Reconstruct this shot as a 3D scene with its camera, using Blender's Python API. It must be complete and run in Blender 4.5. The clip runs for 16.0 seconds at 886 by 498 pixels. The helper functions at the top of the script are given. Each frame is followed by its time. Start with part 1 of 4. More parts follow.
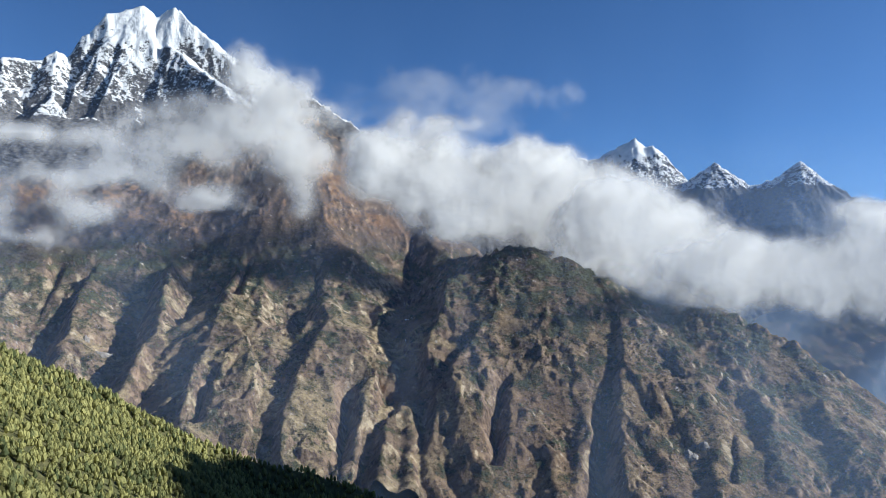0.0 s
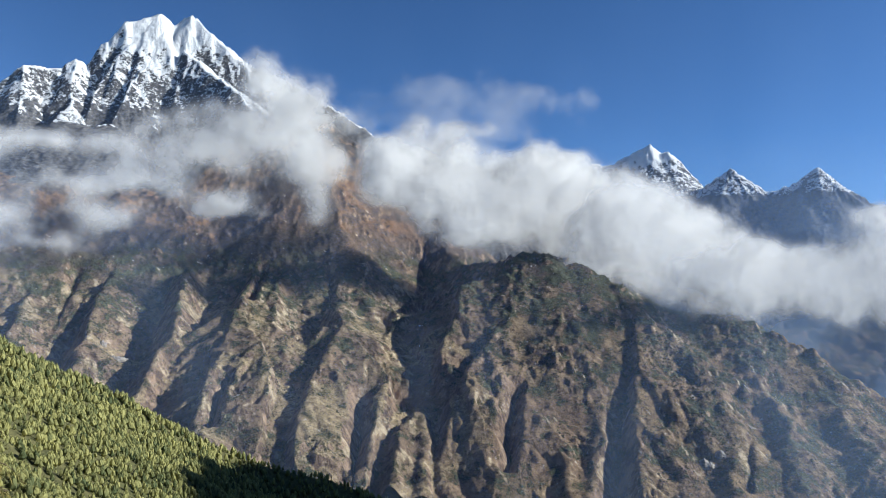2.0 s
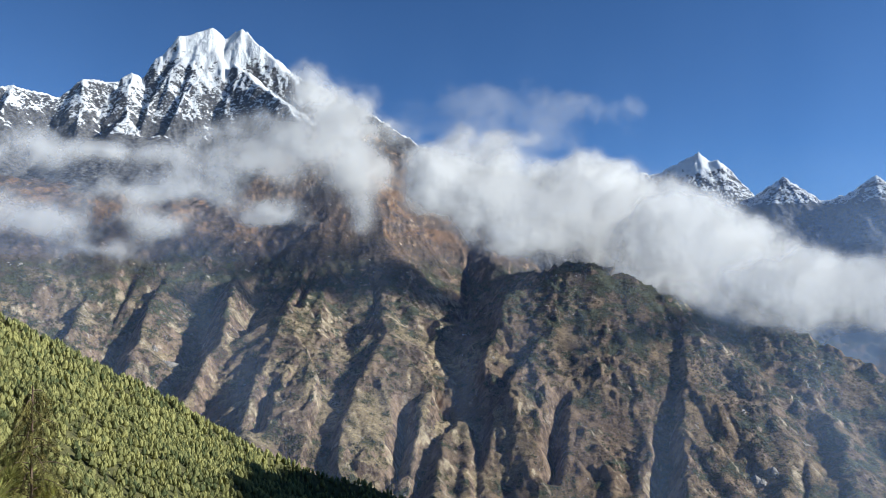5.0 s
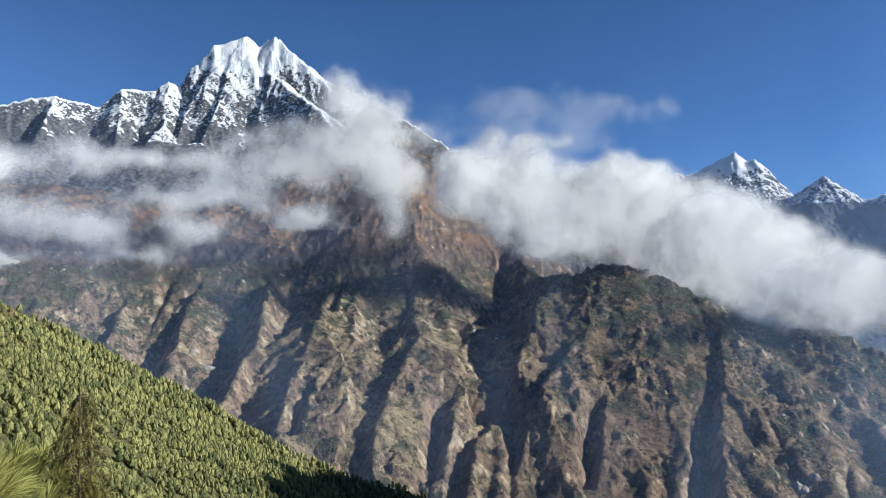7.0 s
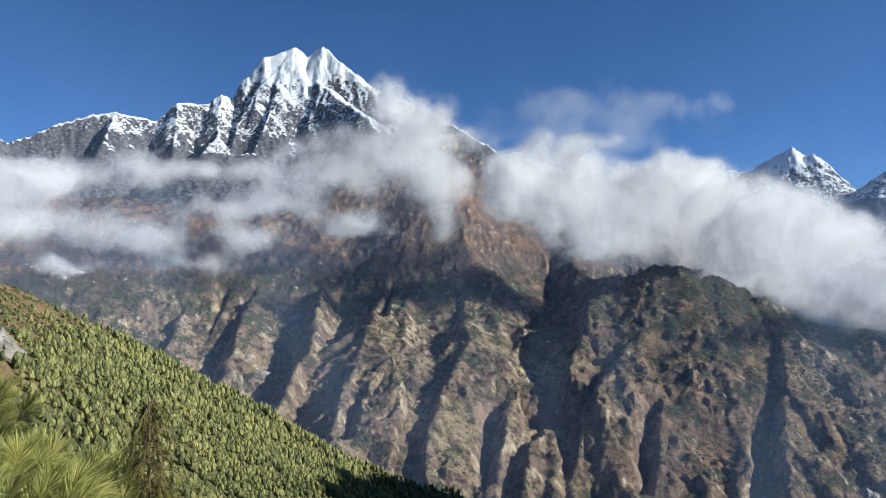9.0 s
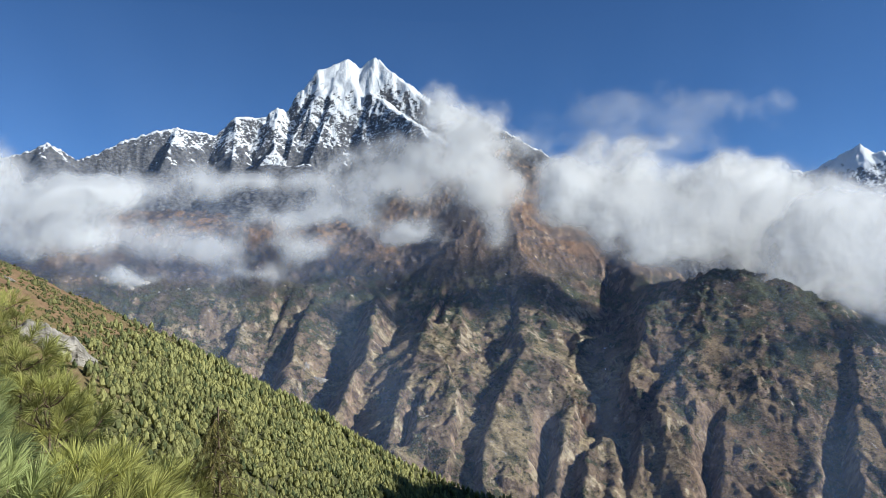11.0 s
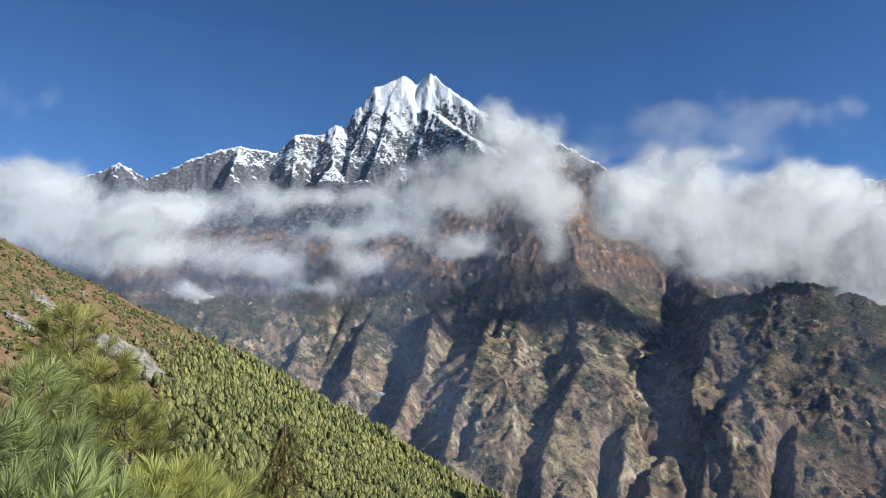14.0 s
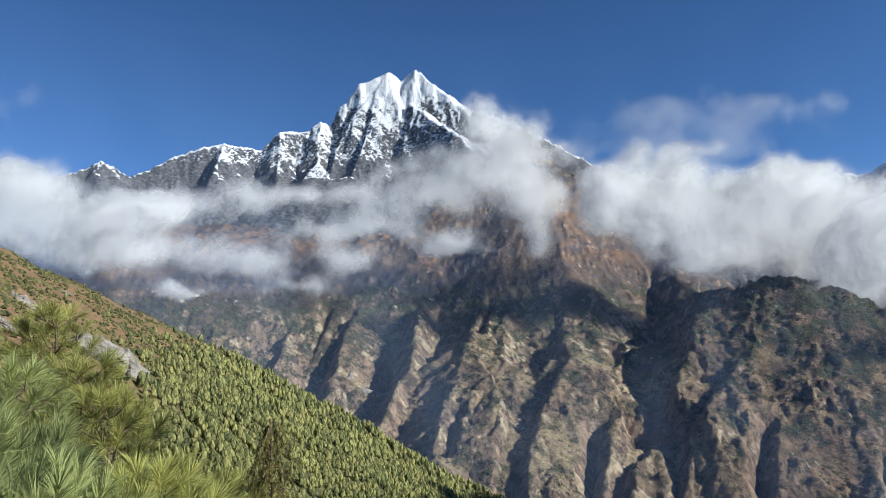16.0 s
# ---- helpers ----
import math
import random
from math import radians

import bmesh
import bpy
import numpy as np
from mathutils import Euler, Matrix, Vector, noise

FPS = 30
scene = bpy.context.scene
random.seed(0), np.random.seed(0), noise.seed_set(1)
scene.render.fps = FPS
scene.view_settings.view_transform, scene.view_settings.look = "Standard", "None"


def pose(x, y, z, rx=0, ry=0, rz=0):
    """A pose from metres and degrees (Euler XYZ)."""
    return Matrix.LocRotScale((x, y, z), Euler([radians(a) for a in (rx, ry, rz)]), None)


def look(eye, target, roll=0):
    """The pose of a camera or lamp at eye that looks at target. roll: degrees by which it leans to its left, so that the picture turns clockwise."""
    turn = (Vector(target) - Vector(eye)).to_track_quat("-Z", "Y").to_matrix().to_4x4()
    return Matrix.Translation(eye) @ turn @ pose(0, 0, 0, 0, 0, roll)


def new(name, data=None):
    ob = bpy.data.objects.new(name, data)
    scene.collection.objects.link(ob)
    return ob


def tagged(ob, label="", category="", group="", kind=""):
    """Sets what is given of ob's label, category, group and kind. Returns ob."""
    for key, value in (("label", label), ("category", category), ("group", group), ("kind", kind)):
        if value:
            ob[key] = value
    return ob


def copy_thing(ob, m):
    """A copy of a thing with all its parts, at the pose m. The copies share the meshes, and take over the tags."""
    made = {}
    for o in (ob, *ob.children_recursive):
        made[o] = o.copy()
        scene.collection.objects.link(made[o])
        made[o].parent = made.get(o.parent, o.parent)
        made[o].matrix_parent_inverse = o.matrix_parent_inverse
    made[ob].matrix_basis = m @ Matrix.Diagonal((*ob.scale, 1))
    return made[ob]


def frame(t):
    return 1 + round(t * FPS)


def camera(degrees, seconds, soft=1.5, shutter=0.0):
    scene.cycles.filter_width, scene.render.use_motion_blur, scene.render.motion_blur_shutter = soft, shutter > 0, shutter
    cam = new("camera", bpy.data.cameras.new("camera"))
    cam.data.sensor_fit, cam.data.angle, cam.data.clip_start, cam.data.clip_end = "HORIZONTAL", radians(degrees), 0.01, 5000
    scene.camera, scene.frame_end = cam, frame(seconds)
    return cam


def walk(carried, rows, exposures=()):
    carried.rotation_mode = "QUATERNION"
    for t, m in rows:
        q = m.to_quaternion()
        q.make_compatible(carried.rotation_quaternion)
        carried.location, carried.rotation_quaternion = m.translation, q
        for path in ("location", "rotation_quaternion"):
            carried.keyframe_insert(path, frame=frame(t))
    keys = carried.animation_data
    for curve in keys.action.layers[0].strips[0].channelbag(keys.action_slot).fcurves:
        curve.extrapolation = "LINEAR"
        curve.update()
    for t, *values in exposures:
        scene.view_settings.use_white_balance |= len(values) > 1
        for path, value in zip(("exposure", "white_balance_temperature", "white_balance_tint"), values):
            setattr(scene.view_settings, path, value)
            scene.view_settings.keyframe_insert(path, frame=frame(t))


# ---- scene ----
# ---------- camera ----------
cam = camera(65, 16.0, 0.5)
TILT = 2.0
# seconds, x, y, z, yaw, pitch, roll
ROWS = [
    (0.0, 0.000, 0.0, 1.600, -0.00, 0.00, 0.00),
    (0.5, -0.004, 0.0, 1.601, 0.26, 0.14, 0.05),
    (1.0, -0.008, 0.0, 1.602, 0.51, 0.25, 0.01),
    (1.5, -0.012, 0.0, 1.603, 0.80, 0.38, -0.06),
    (2.0, -0.017, 0.0, 1.605, 1.15, 0.50, -0.13),
    (2.5, -0.024, 0.0, 1.606, 1.62, 0.68, -0.18),
    (3.0, -0.032, 0.0, 1.609, 2.13, 0.84, -0.23),
    (3.5, -0.041, 0.0, 1.611, 2.72, 1.00, -0.33),
    (4.0, -0.051, 0.0, 1.614, 3.40, 1.12, -0.40),
    (6.5, -0.101, 0.0, 1.627, 6.71, 1.38, -0.20),
    (7.0, -0.111, 0.0, 1.630, 7.40, 1.49, -0.05),
    (7.5, -0.124, 0.0, 1.633, 8.23, 1.56, 0.12),
    (8.0, -0.138, 0.0, 1.637, 9.21, 1.61, 0.36),
    (8.5, -0.155, 0.0, 1.641, 10.31, 1.69, 0.63),
    (9.0, -0.172, 0.0, 1.646, 11.48, 1.84, 0.87),
    (11.5, -0.252, 0.0, 1.667, 16.80, 2.59, 1.56),
    (12.0, -0.264, 0.0, 1.670, 17.59, 2.65, 1.51),
    (12.5, -0.277, 0.0, 1.674, 18.49, 2.84, 1.44),
    (13.0, -0.291, 0.0, 1.677, 19.37, 3.15, 1.38),
    (13.5, -0.302, 0.0, 1.680, 20.12, 3.53, 1.41),
    (14.0, -0.308, 0.0, 1.682, 20.55, 3.78, 1.55),
    (14.5, -0.309, 0.0, 1.683, 20.63, 3.91, 1.74),
    (15.0, -0.306, 0.0, 1.682, 20.38, 3.84, 1.95),
    (15.5, -0.299, 0.0, 1.680, 19.93, 3.65, 2.06),
    (16.0, -0.292, 0.0, 1.678, 19.44, 3.46, 2.04),
]
walk(cam, [(t, pose(0, 0, 0, TILT) @ pose(x, y, z, 90 + pitch, roll, yaw)) for t, x, y, z, yaw, pitch, roll in ROWS], [(0.0, 0.56, 5650, 4), (4.0, 0.55, 5650, 4), (9.0, 0.52, 5650, 4), (16.0, 0.49, 5650, 4)])

# ---------- light ----------
SUN_BEARING, SUN_HEIGHT = 89.0, 28.0
world = bpy.data.worlds.new("sky")
scene.world = world
world.use_nodes = True
sky = world.node_tree.nodes.new("ShaderNodeTexSky")
sky.sky_type, sky.sun_disc = "NISHITA", False
sky.sun_elevation, sky.sun_rotation = radians(SUN_HEIGHT), radians(SUN_BEARING)
sky.altitude, sky.air_density, sky.dust_density, sky.ozone_density = 4500, 1.0, 0.0, 6.0
back = world.node_tree.nodes["Background"]
back.inputs["Strength"].default_value = 0.077
world.node_tree.links.new(sky.outputs[0], back.inputs["Color"])
sun = new("sun", bpy.data.lights.new("sun", "SUN"))
sun.data.energy, sun.data.angle, sun.data.color = 5.0, radians(0.53), (1.0, 0.93, 0.84)
sb, sh = radians(SUN_BEARING), radians(SUN_HEIGHT)
TO_SUN = Vector((math.sin(sb) * math.cos(sh), math.cos(sb) * math.cos(sh), math.sin(sh)))
sun.matrix_world = look((0, 0, 300), Vector((0, 0, 300)) - TO_SUN)
scene.cycles.transparent_max_bounces = 48


# ---------- noise ----------
def perlin(x, y, seed=0):
    rng = np.random.RandomState(seed)
    perm = np.tile(rng.permutation(256), 3)
    ang = rng.rand(256) * 6.2831853
    gx, gy = np.cos(ang), np.sin(ang)
    xi, yi = np.floor(x).astype(np.int64), np.floor(y).astype(np.int64)
    xf, yf = x - xi, y - yi
    xi, yi = xi & 255, yi & 255
    u, v = xf * xf * xf * (xf * (xf * 6 - 15) + 10), yf * yf * yf * (yf * (yf * 6 - 15) + 10)

    def corner(i, j):
        h = perm[perm[xi + i] + yi + j]
        return gx[h] * (xf - i) + gy[h] * (yf - j)

    a, b, c, d = corner(0, 0), corner(1, 0), corner(0, 1), corner(1, 1)
    return 1.5 * ((a + u * (b - a)) + v * ((c + u * (d - c)) - (a + u * (b - a))))


def fbm(x, y, octaves=5, seed=0, gain=0.5, ridged=False):
    total, amp, norm = 0.0, 1.0, 0.0
    for i in range(octaves):
        n = perlin(x * 2 ** i, y * 2 ** i, seed + i)
        if ridged:
            n = 1 - 2 * np.abs(n)
        total, norm, amp = total + n * amp, norm + amp, amp * gain
    return total / norm


def step(v, a, b):
    s = np.clip((v - a) / (b - a), 0, 1)
    return s * s * (3 - 2 * s)


# ---------- terrain ----------
def crest(X, Y, line, seed, blunt=0.0):
    """Height of one ridge: its crest line falls off to both sides, with ribs running down the flanks.
    line: points, slope on its left, slope on its right, rib height, rib spacing."""
    pts, sl, sr, rib, gap = line
    best = np.full(X.shape, -1e9)
    run = 0.0
    for (x0, y0, z0), (x1, y1, z1) in zip(pts, pts[1:]):
        dx, dy = x1 - x0, y1 - y0
        ln = math.hypot(dx, dy)
        s = np.clip(((X - x0) * dx + (Y - y0) * dy) / ln ** 2, 0, 1)
        px, py = X - x0 - s * dx, Y - y0 - s * dy
        d = np.hypot(px, py)
        turn = (dx * py - dy * px) / (ln * np.maximum(d, 0.5))
        side = turn > 0
        h = z0 + s * (z1 - z0) - (sr + (sl - sr) * step(turn, -0.7, 0.7)) * (np.sqrt(d * d + blunt * blunt) - blunt)
        if rib:
            along = (run + s * ln) / gap + np.where(side, 31.7, 0.0)
            h = h + rib * np.minimum(d / (gap * 1.2), 1.0) * (fbm(along, d / (gap * 14), 3, seed, 0.4, True) - 0.25)
        best = np.maximum(best, h)
        run += ln
    return best


def merge(a, b, soft):
    m = np.maximum(a, b)
    return m + soft * np.log1p(np.exp(-np.abs(a - b) / soft))


def carve(X, Y, h, line):
    """A gully: its bed and the slope of its two sides."""
    pts, slope = line
    low = np.full(X.shape, 1e9)
    for (x0, y0, z0), (x1, y1, z1) in zip(pts, pts[1:]):
        dx, dy = x1 - x0, y1 - y0
        s = np.clip(((X - x0) * dx + (Y - y0) * dy) / (dx * dx + dy * dy), 0, 1)
        d = np.hypot(X - x0 - s * dx, Y - y0 - s * dy)
        low = np.minimum(low, z0 + s * (z1 - z0) + slope * d)
    low = low + 12 * fbm(X / 70, Y / 70, 3, 77)
    return -merge(-h, -low, 9.0)


def polar(bearings, ranges):
    b, r = np.meshgrid(np.radians(bearings), ranges, indexing="ij")
    return r * np.sin(b), r * np.cos(b)


def sheet(name, X, Y, Z, material, smooth=True, closed=False):
    m, n = X.shape
    me = bpy.data.meshes.new(name)
    me.vertices.add(m * n)
    me.vertices.foreach_set("co", np.stack([X, Y, Z], -1).astype(np.float32).ravel())
    ids = np.arange(m * n).reshape(m, n)
    if closed:
        ids = np.vstack([ids, ids[:1]])
    q = np.stack([ids[:-1, :-1], ids[:-1, 1:], ids[1:, 1:], ids[1:, :-1]], -1).reshape(-1, 4)[:, ::-1]
    me.loops.add(q.size)
    me.loops.foreach_set("vertex_index", q.ravel().astype(np.int32))
    me.polygons.add(len(q))
    me.polygons.foreach_set("loop_start", np.arange(0, q.size, 4, dtype=np.int32))
    me.polygons.foreach_set("use_smooth", np.full(len(q), smooth))
    me.update(calc_edges=True)
    me.materials.append(material)
    return new(name, me)


def soup(name, verts, faces, material, tint=None, smooth=False):
    """A mesh from arrays of corners and triangles."""
    me = bpy.data.meshes.new(name)
    me.vertices.add(len(verts))
    me.vertices.foreach_set("co", verts.astype(np.float32).ravel())
    me.loops.add(faces.size)
    me.loops.foreach_set("vertex_index", faces.astype(np.int32).ravel())
    me.polygons.add(len(faces))
    me.polygons.foreach_set("loop_start", np.arange(0, faces.size, 3, dtype=np.int32))
    me.polygons.foreach_set("use_smooth", np.full(len(faces), smooth))
    me.update(calc_edges=True)
    if tint is not None:
        me.attributes.new("tint", "FLOAT", "POINT").data.foreach_set("value", tint.astype(np.float32))
    me.materials.append(material)
    return new(name, me)


# ---------- materials ----------
class Nodes:
    """A short way to write node trees."""

    def __init__(self, name):
        self.mat = bpy.data.materials.new(name)
        self.mat.use_nodes = True
        self.tree = self.mat.node_tree
        self.bsdf = self.tree.nodes["Principled BSDF"]
        self.out = self.tree.nodes["Material Output"]

    def add(self, kind, **values):
        return self.tree.nodes.new("ShaderNode" + kind)

    def put(self, socket, value):
        if isinstance(value, bpy.types.NodeSocket):
            self.tree.links.new(value, socket)
        elif isinstance(value, tuple) and len(value) == 3 and socket.type == "RGBA":
            socket.default_value = (*value, 1)
        else:
            socket.default_value = value

    def noise(self, scale, detail=6, rough=0.6, vector=None, stretch=None):
        n = self.add("TexNoise")
        self.put(n.inputs["Scale"], scale), self.put(n.inputs["Detail"], detail), self.put(n.inputs["Roughness"], rough)
        if vector is None:
            vector = self.add("NewGeometry").outputs["Position"]
        if stretch:
            m = self.add("Mapping")
            self.put(m.inputs["Scale"], stretch), self.put(m.inputs["Vector"], vector)
            vector = m.outputs[0]
        self.put(n.inputs["Vector"], vector)
        return n.outputs["Fac"]

    def ramp(self, value, a, b, lo=0.0, hi=1.0):
        n = self.add("MapRange")
        n.interpolation_type = "SMOOTHSTEP"
        for key, v in (("Value", value), ("From Min", a), ("From Max", b), ("To Min", lo), ("To Max", hi)):
            self.put(n.inputs[key], v)
        return n.outputs[0]

    def mix(self, f, a, b):
        n = self.add("Mix")
        n.data_type = "RGBA"
        self.put(n.inputs["Factor"], f), self.put(n.inputs[6], a), self.put(n.inputs[7], b)
        return n.outputs[2]

    def math(self, op, a, b=0.0):
        n = self.add("Math")
        n.operation = op
        self.put(n.inputs[0], a), self.put(n.inputs[1], b)
        return n.outputs[0]

    def attr(self, name, out="Fac"):
        n = self.add("Attribute")
        n.attribute_name = name
        return n.outputs[out]

    def axis(self, which, source="Position"):
        n = self.add("SeparateXYZ")
        self.put(n.inputs[0], self.add("NewGeometry").outputs[source])
        return n.outputs[which]

    def done(self, color, rough=0.9, height=None, strength=0.5, distance=1.0, spec=0.2):
        self.put(self.bsdf.inputs["Base Color"], color), self.put(self.bsdf.inputs["Roughness"], rough)
        self.put(self.bsdf.inputs["Specular IOR Level"], spec)
        if height is not None:
            b = self.add("Bump")
            self.put(b.inputs["Strength"], strength), self.put(b.inputs["Distance"], distance), self.put(b.inputs["Height"], height)
            self.tree.links.new(b.outputs[0], self.bsdf.inputs["Normal"])
        return self.mat


def slope_material():
    """Valley wall: tan grass, dark scrub in patches, craggy rock where it is steep, russet turf higher up."""
    n = Nodes("mountain_slope")
    big, mid, fine = n.noise(0.004, 5), n.noise(0.018, 7, 0.65), n.noise(0.09, 6, 0.7)
    tiny = n.noise(0.28, 4, 0.6)
    up, z = n.axis("Z", "Normal"), n.axis("Z")
    zz = n.math("ADD", z, n.math("MULTIPLY", n.math("SUBTRACT", big, 0.5), 300))
    grass = n.mix(n.ramp(fine, 0.35, 0.65), (0.19, 0.14, 0.08), (0.47, 0.36, 0.20))
    grass = n.mix(n.ramp(mid, 0.5, 0.62), grass, (0.20, 0.165, 0.075))
    grass = n.mix(n.math("MULTIPLY", n.ramp(n.noise(0.0075, 5, 0.6), 0.42, 0.56), 0.75), grass, (0.20, 0.135, 0.095))
    grass = n.mix(n.ramp(n.axis("X"), -160, 160, 0.0, 0.6), grass, n.mix(n.ramp(fine, 0.35, 0.65), (0.125, 0.082, 0.05), (0.30, 0.195, 0.11)))
    # russet turf in bands on sunward slopes, grey-brown rubble elsewhere; sunlight partly coloured in
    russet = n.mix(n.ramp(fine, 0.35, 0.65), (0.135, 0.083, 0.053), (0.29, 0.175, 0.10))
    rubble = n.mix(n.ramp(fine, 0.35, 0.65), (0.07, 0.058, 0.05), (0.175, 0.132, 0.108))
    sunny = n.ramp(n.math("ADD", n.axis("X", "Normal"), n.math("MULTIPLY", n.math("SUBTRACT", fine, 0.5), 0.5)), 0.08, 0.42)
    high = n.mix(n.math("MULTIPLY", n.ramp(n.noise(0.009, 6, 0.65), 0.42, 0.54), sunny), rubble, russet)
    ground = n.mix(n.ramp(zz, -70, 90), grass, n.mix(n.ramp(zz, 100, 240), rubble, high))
    ground = n.mix(n.ramp(zz, 470, 700), ground, (0.10, 0.09, 0.085))
    mask = n.math("ADD", n.math("ADD", n.math("MULTIPLY", mid, 0.55), n.math("MULTIPLY", fine, 0.30)), n.math("MULTIPLY", tiny, 0.15))
    mask = n.math("ADD", mask, n.math("MULTIPLY", n.ramp(zz, -260, 20), 0.055))
    # the sheltered east end of the wall is greener
    mask = n.math("ADD", mask, n.math("MULTIPLY", n.ramp(n.axis("X"), 0, 1000), 0.045))
    scrub = n.math("MULTIPLY", n.ramp(mask, 0.52, 0.57), n.ramp(zz, 150, 30))
    leaf = n.mix(n.ramp(n.noise(0.3, 3), 0.35, 0.65), (0.045, 0.05, 0.032), (0.125, 0.125, 0.068))
    ground = n.mix(scrub, ground, leaf)
    ground = n.mix(n.math("MULTIPLY", n.ramp(tiny, 0.60, 0.66), n.ramp(zz, 260, 100)), ground, (0.075, 0.075, 0.045))
    face = n.noise(0.035, 8, 0.7, None, (1, 1, 0.35))
    rock = n.mix(n.ramp(face, 0.38, 0.62), (0.11, 0.077, 0.057), (0.36, 0.25, 0.165))
    rock = n.mix(n.ramp(n.noise(0.02, 6, 0.7), 0.57, 0.66), rock, (0.49, 0.385, 0.265))
    steep = n.ramp(n.math("ADD", up, n.math("MULTIPLY", n.math("SUBTRACT", fine, 0.5), 0.55)), 0.70, 0.60)
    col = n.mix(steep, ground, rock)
    # pale rock on east faces, their sunlit brightness partly put into the colour
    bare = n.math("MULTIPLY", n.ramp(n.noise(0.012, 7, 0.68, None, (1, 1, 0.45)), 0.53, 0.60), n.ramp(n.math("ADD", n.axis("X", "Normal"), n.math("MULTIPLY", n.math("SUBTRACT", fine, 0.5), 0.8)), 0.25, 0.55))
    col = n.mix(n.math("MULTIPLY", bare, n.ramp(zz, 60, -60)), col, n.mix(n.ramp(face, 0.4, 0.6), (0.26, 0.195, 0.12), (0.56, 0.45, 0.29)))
    # washed-out runnels and fallen stones
    col = n.mix(n.math("MULTIPLY", n.ramp(n.noise(0.045, 5, 0.6, None, (1, 1, 0.22)), 0.66, 0.70), 0.8), col, (0.47, 0.41, 0.33))
    col = n.mix(n.ramp(n.noise(0.33, 3, 0.6), 0.69, 0.73), col, (0.46, 0.41, 0.34))
    h = n.math("ADD", n.math("ADD", n.math("MULTIPLY", fine, 8.0), n.math("MULTIPLY", tiny, 3.0)), n.math("MULTIPLY", n.math("ADD", face, scrub), 6.0))
    return n.done(col, 0.95, h, 0.85, 1.0, 0.1)


def snow_material(name, line, spread, cover, bare, dust):
    """Rock with snow lying on it above a height, in upright streaks and ledges, thin on the steep."""
    n = Nodes(name)
    z, up = n.axis("Z"), n.axis("Z", "Normal")
    big, fine = n.noise(0.006, 5), n.noise(0.06, 8, 0.72, None, (0.9, 0.9, 1.2))
    flute = n.noise(0.028, 7, 0.65, None, (1, 1, 0.3))
    rock = n.mix(n.ramp(fine, 0.35, 0.7), (0.05, 0.049, 0.052), (0.21, 0.20, 0.195))
    amount = n.math("ADD", n.math("MULTIPLY", n.math("SUBTRACT", flute, 0.5), 1.7), n.math("MULTIPLY", n.math("SUBTRACT", fine, 0.5), 3.0))
    # south-west slopes show dark rock, their shade partly put in by thinning the snow
    west = n.math("ADD", n.math("MULTIPLY", n.axis("X", "Normal"), 0.8), n.math("MULTIPLY", n.axis("Y", "Normal"), 0.6))
    west = n.math("MAXIMUM", n.math("MINIMUM", n.math("ADD", west, 0.5), 0.0), -0.38)
    amount = n.math("ADD", amount, n.math("MULTIPLY", n.math("MULTIPLY", west, 8.5), n.ramp(z, bare + 90, bare)))
    amount = n.math("ADD", amount, n.math("MULTIPLY", n.math("SUBTRACT", big, 0.5), 1.4))
    amount = n.math("ADD", amount, n.math("MULTIPLY", n.math("MINIMUM", n.math("SUBTRACT", up, cover), 0.25), 3.2))
    amount = n.math("ADD", amount, n.math("DIVIDE", n.math("SUBTRACT", z, line), spread))
    amount = n.math("MAXIMUM", amount, n.math("ADD", n.math("SUBTRACT", n.math("MULTIPLY", n.math("SUBTRACT", fine, 0.535), 5.0), n.ramp(z, dust + 90, dust, 0.0, 3.0)), n.math("MULTIPLY", n.math("SUBTRACT", up, cover - 0.05), 2.5)))
    amount = n.math("SUBTRACT", amount, n.ramp(z, line - 240, line - 330, 0.0, 4.0))
    f = n.ramp(amount, -0.1, 0.3)
    col = n.mix(f, rock, (0.80, 0.79, 0.765))
    h = n.math("ADD", n.math("MULTIPLY", fine, 9.0), n.math("MULTIPLY", flute, 20.0))
    return n.done(col, n.mix(f, (0.95, 0.95, 0.95), (0.6, 0.6, 0.6)), h, 0.7, 1.0, 0.2)


def hill_material():
    n = Nodes("hill_turf")
    mid, fine, tiny = n.noise(0.05, 6), n.noise(0.4, 6, 0.7), n.noise(3.0, 4)
    col = n.mix(n.ramp(fine, 0.35, 0.65), (0.17, 0.10, 0.055), (0.26, 0.165, 0.09))
    col = n.mix(n.ramp(mid, 0.48, 0.62), col, (0.17, 0.125, 0.055))
    col = n.mix(n.ramp(n.noise(0.9, 4, 0.7), 0.55, 0.62), col, (0.27, 0.19, 0.10))
    col = n.mix(n.ramp(n.noise(0.25, 5, 0.7), 0.56, 0.66), col, (0.06, 0.07, 0.03))
    moss = n.mix(n.ramp(fine, 0.35, 0.65), (0.055, 0.065, 0.028), (0.14, 0.14, 0.055))
    low = n.math("ADD", n.axis("Z"), n.math("MULTIPLY", n.math("SUBTRACT", mid, 0.5), 60.0))
    col = n.mix(n.ramp(low, -6, -26, 0.0, 0.85), col, moss)
    return n.done(col, 0.95, n.math("ADD", fine, n.math("MULTIPLY", tiny, 0.2)), 0.6, 1.2, 0.1)


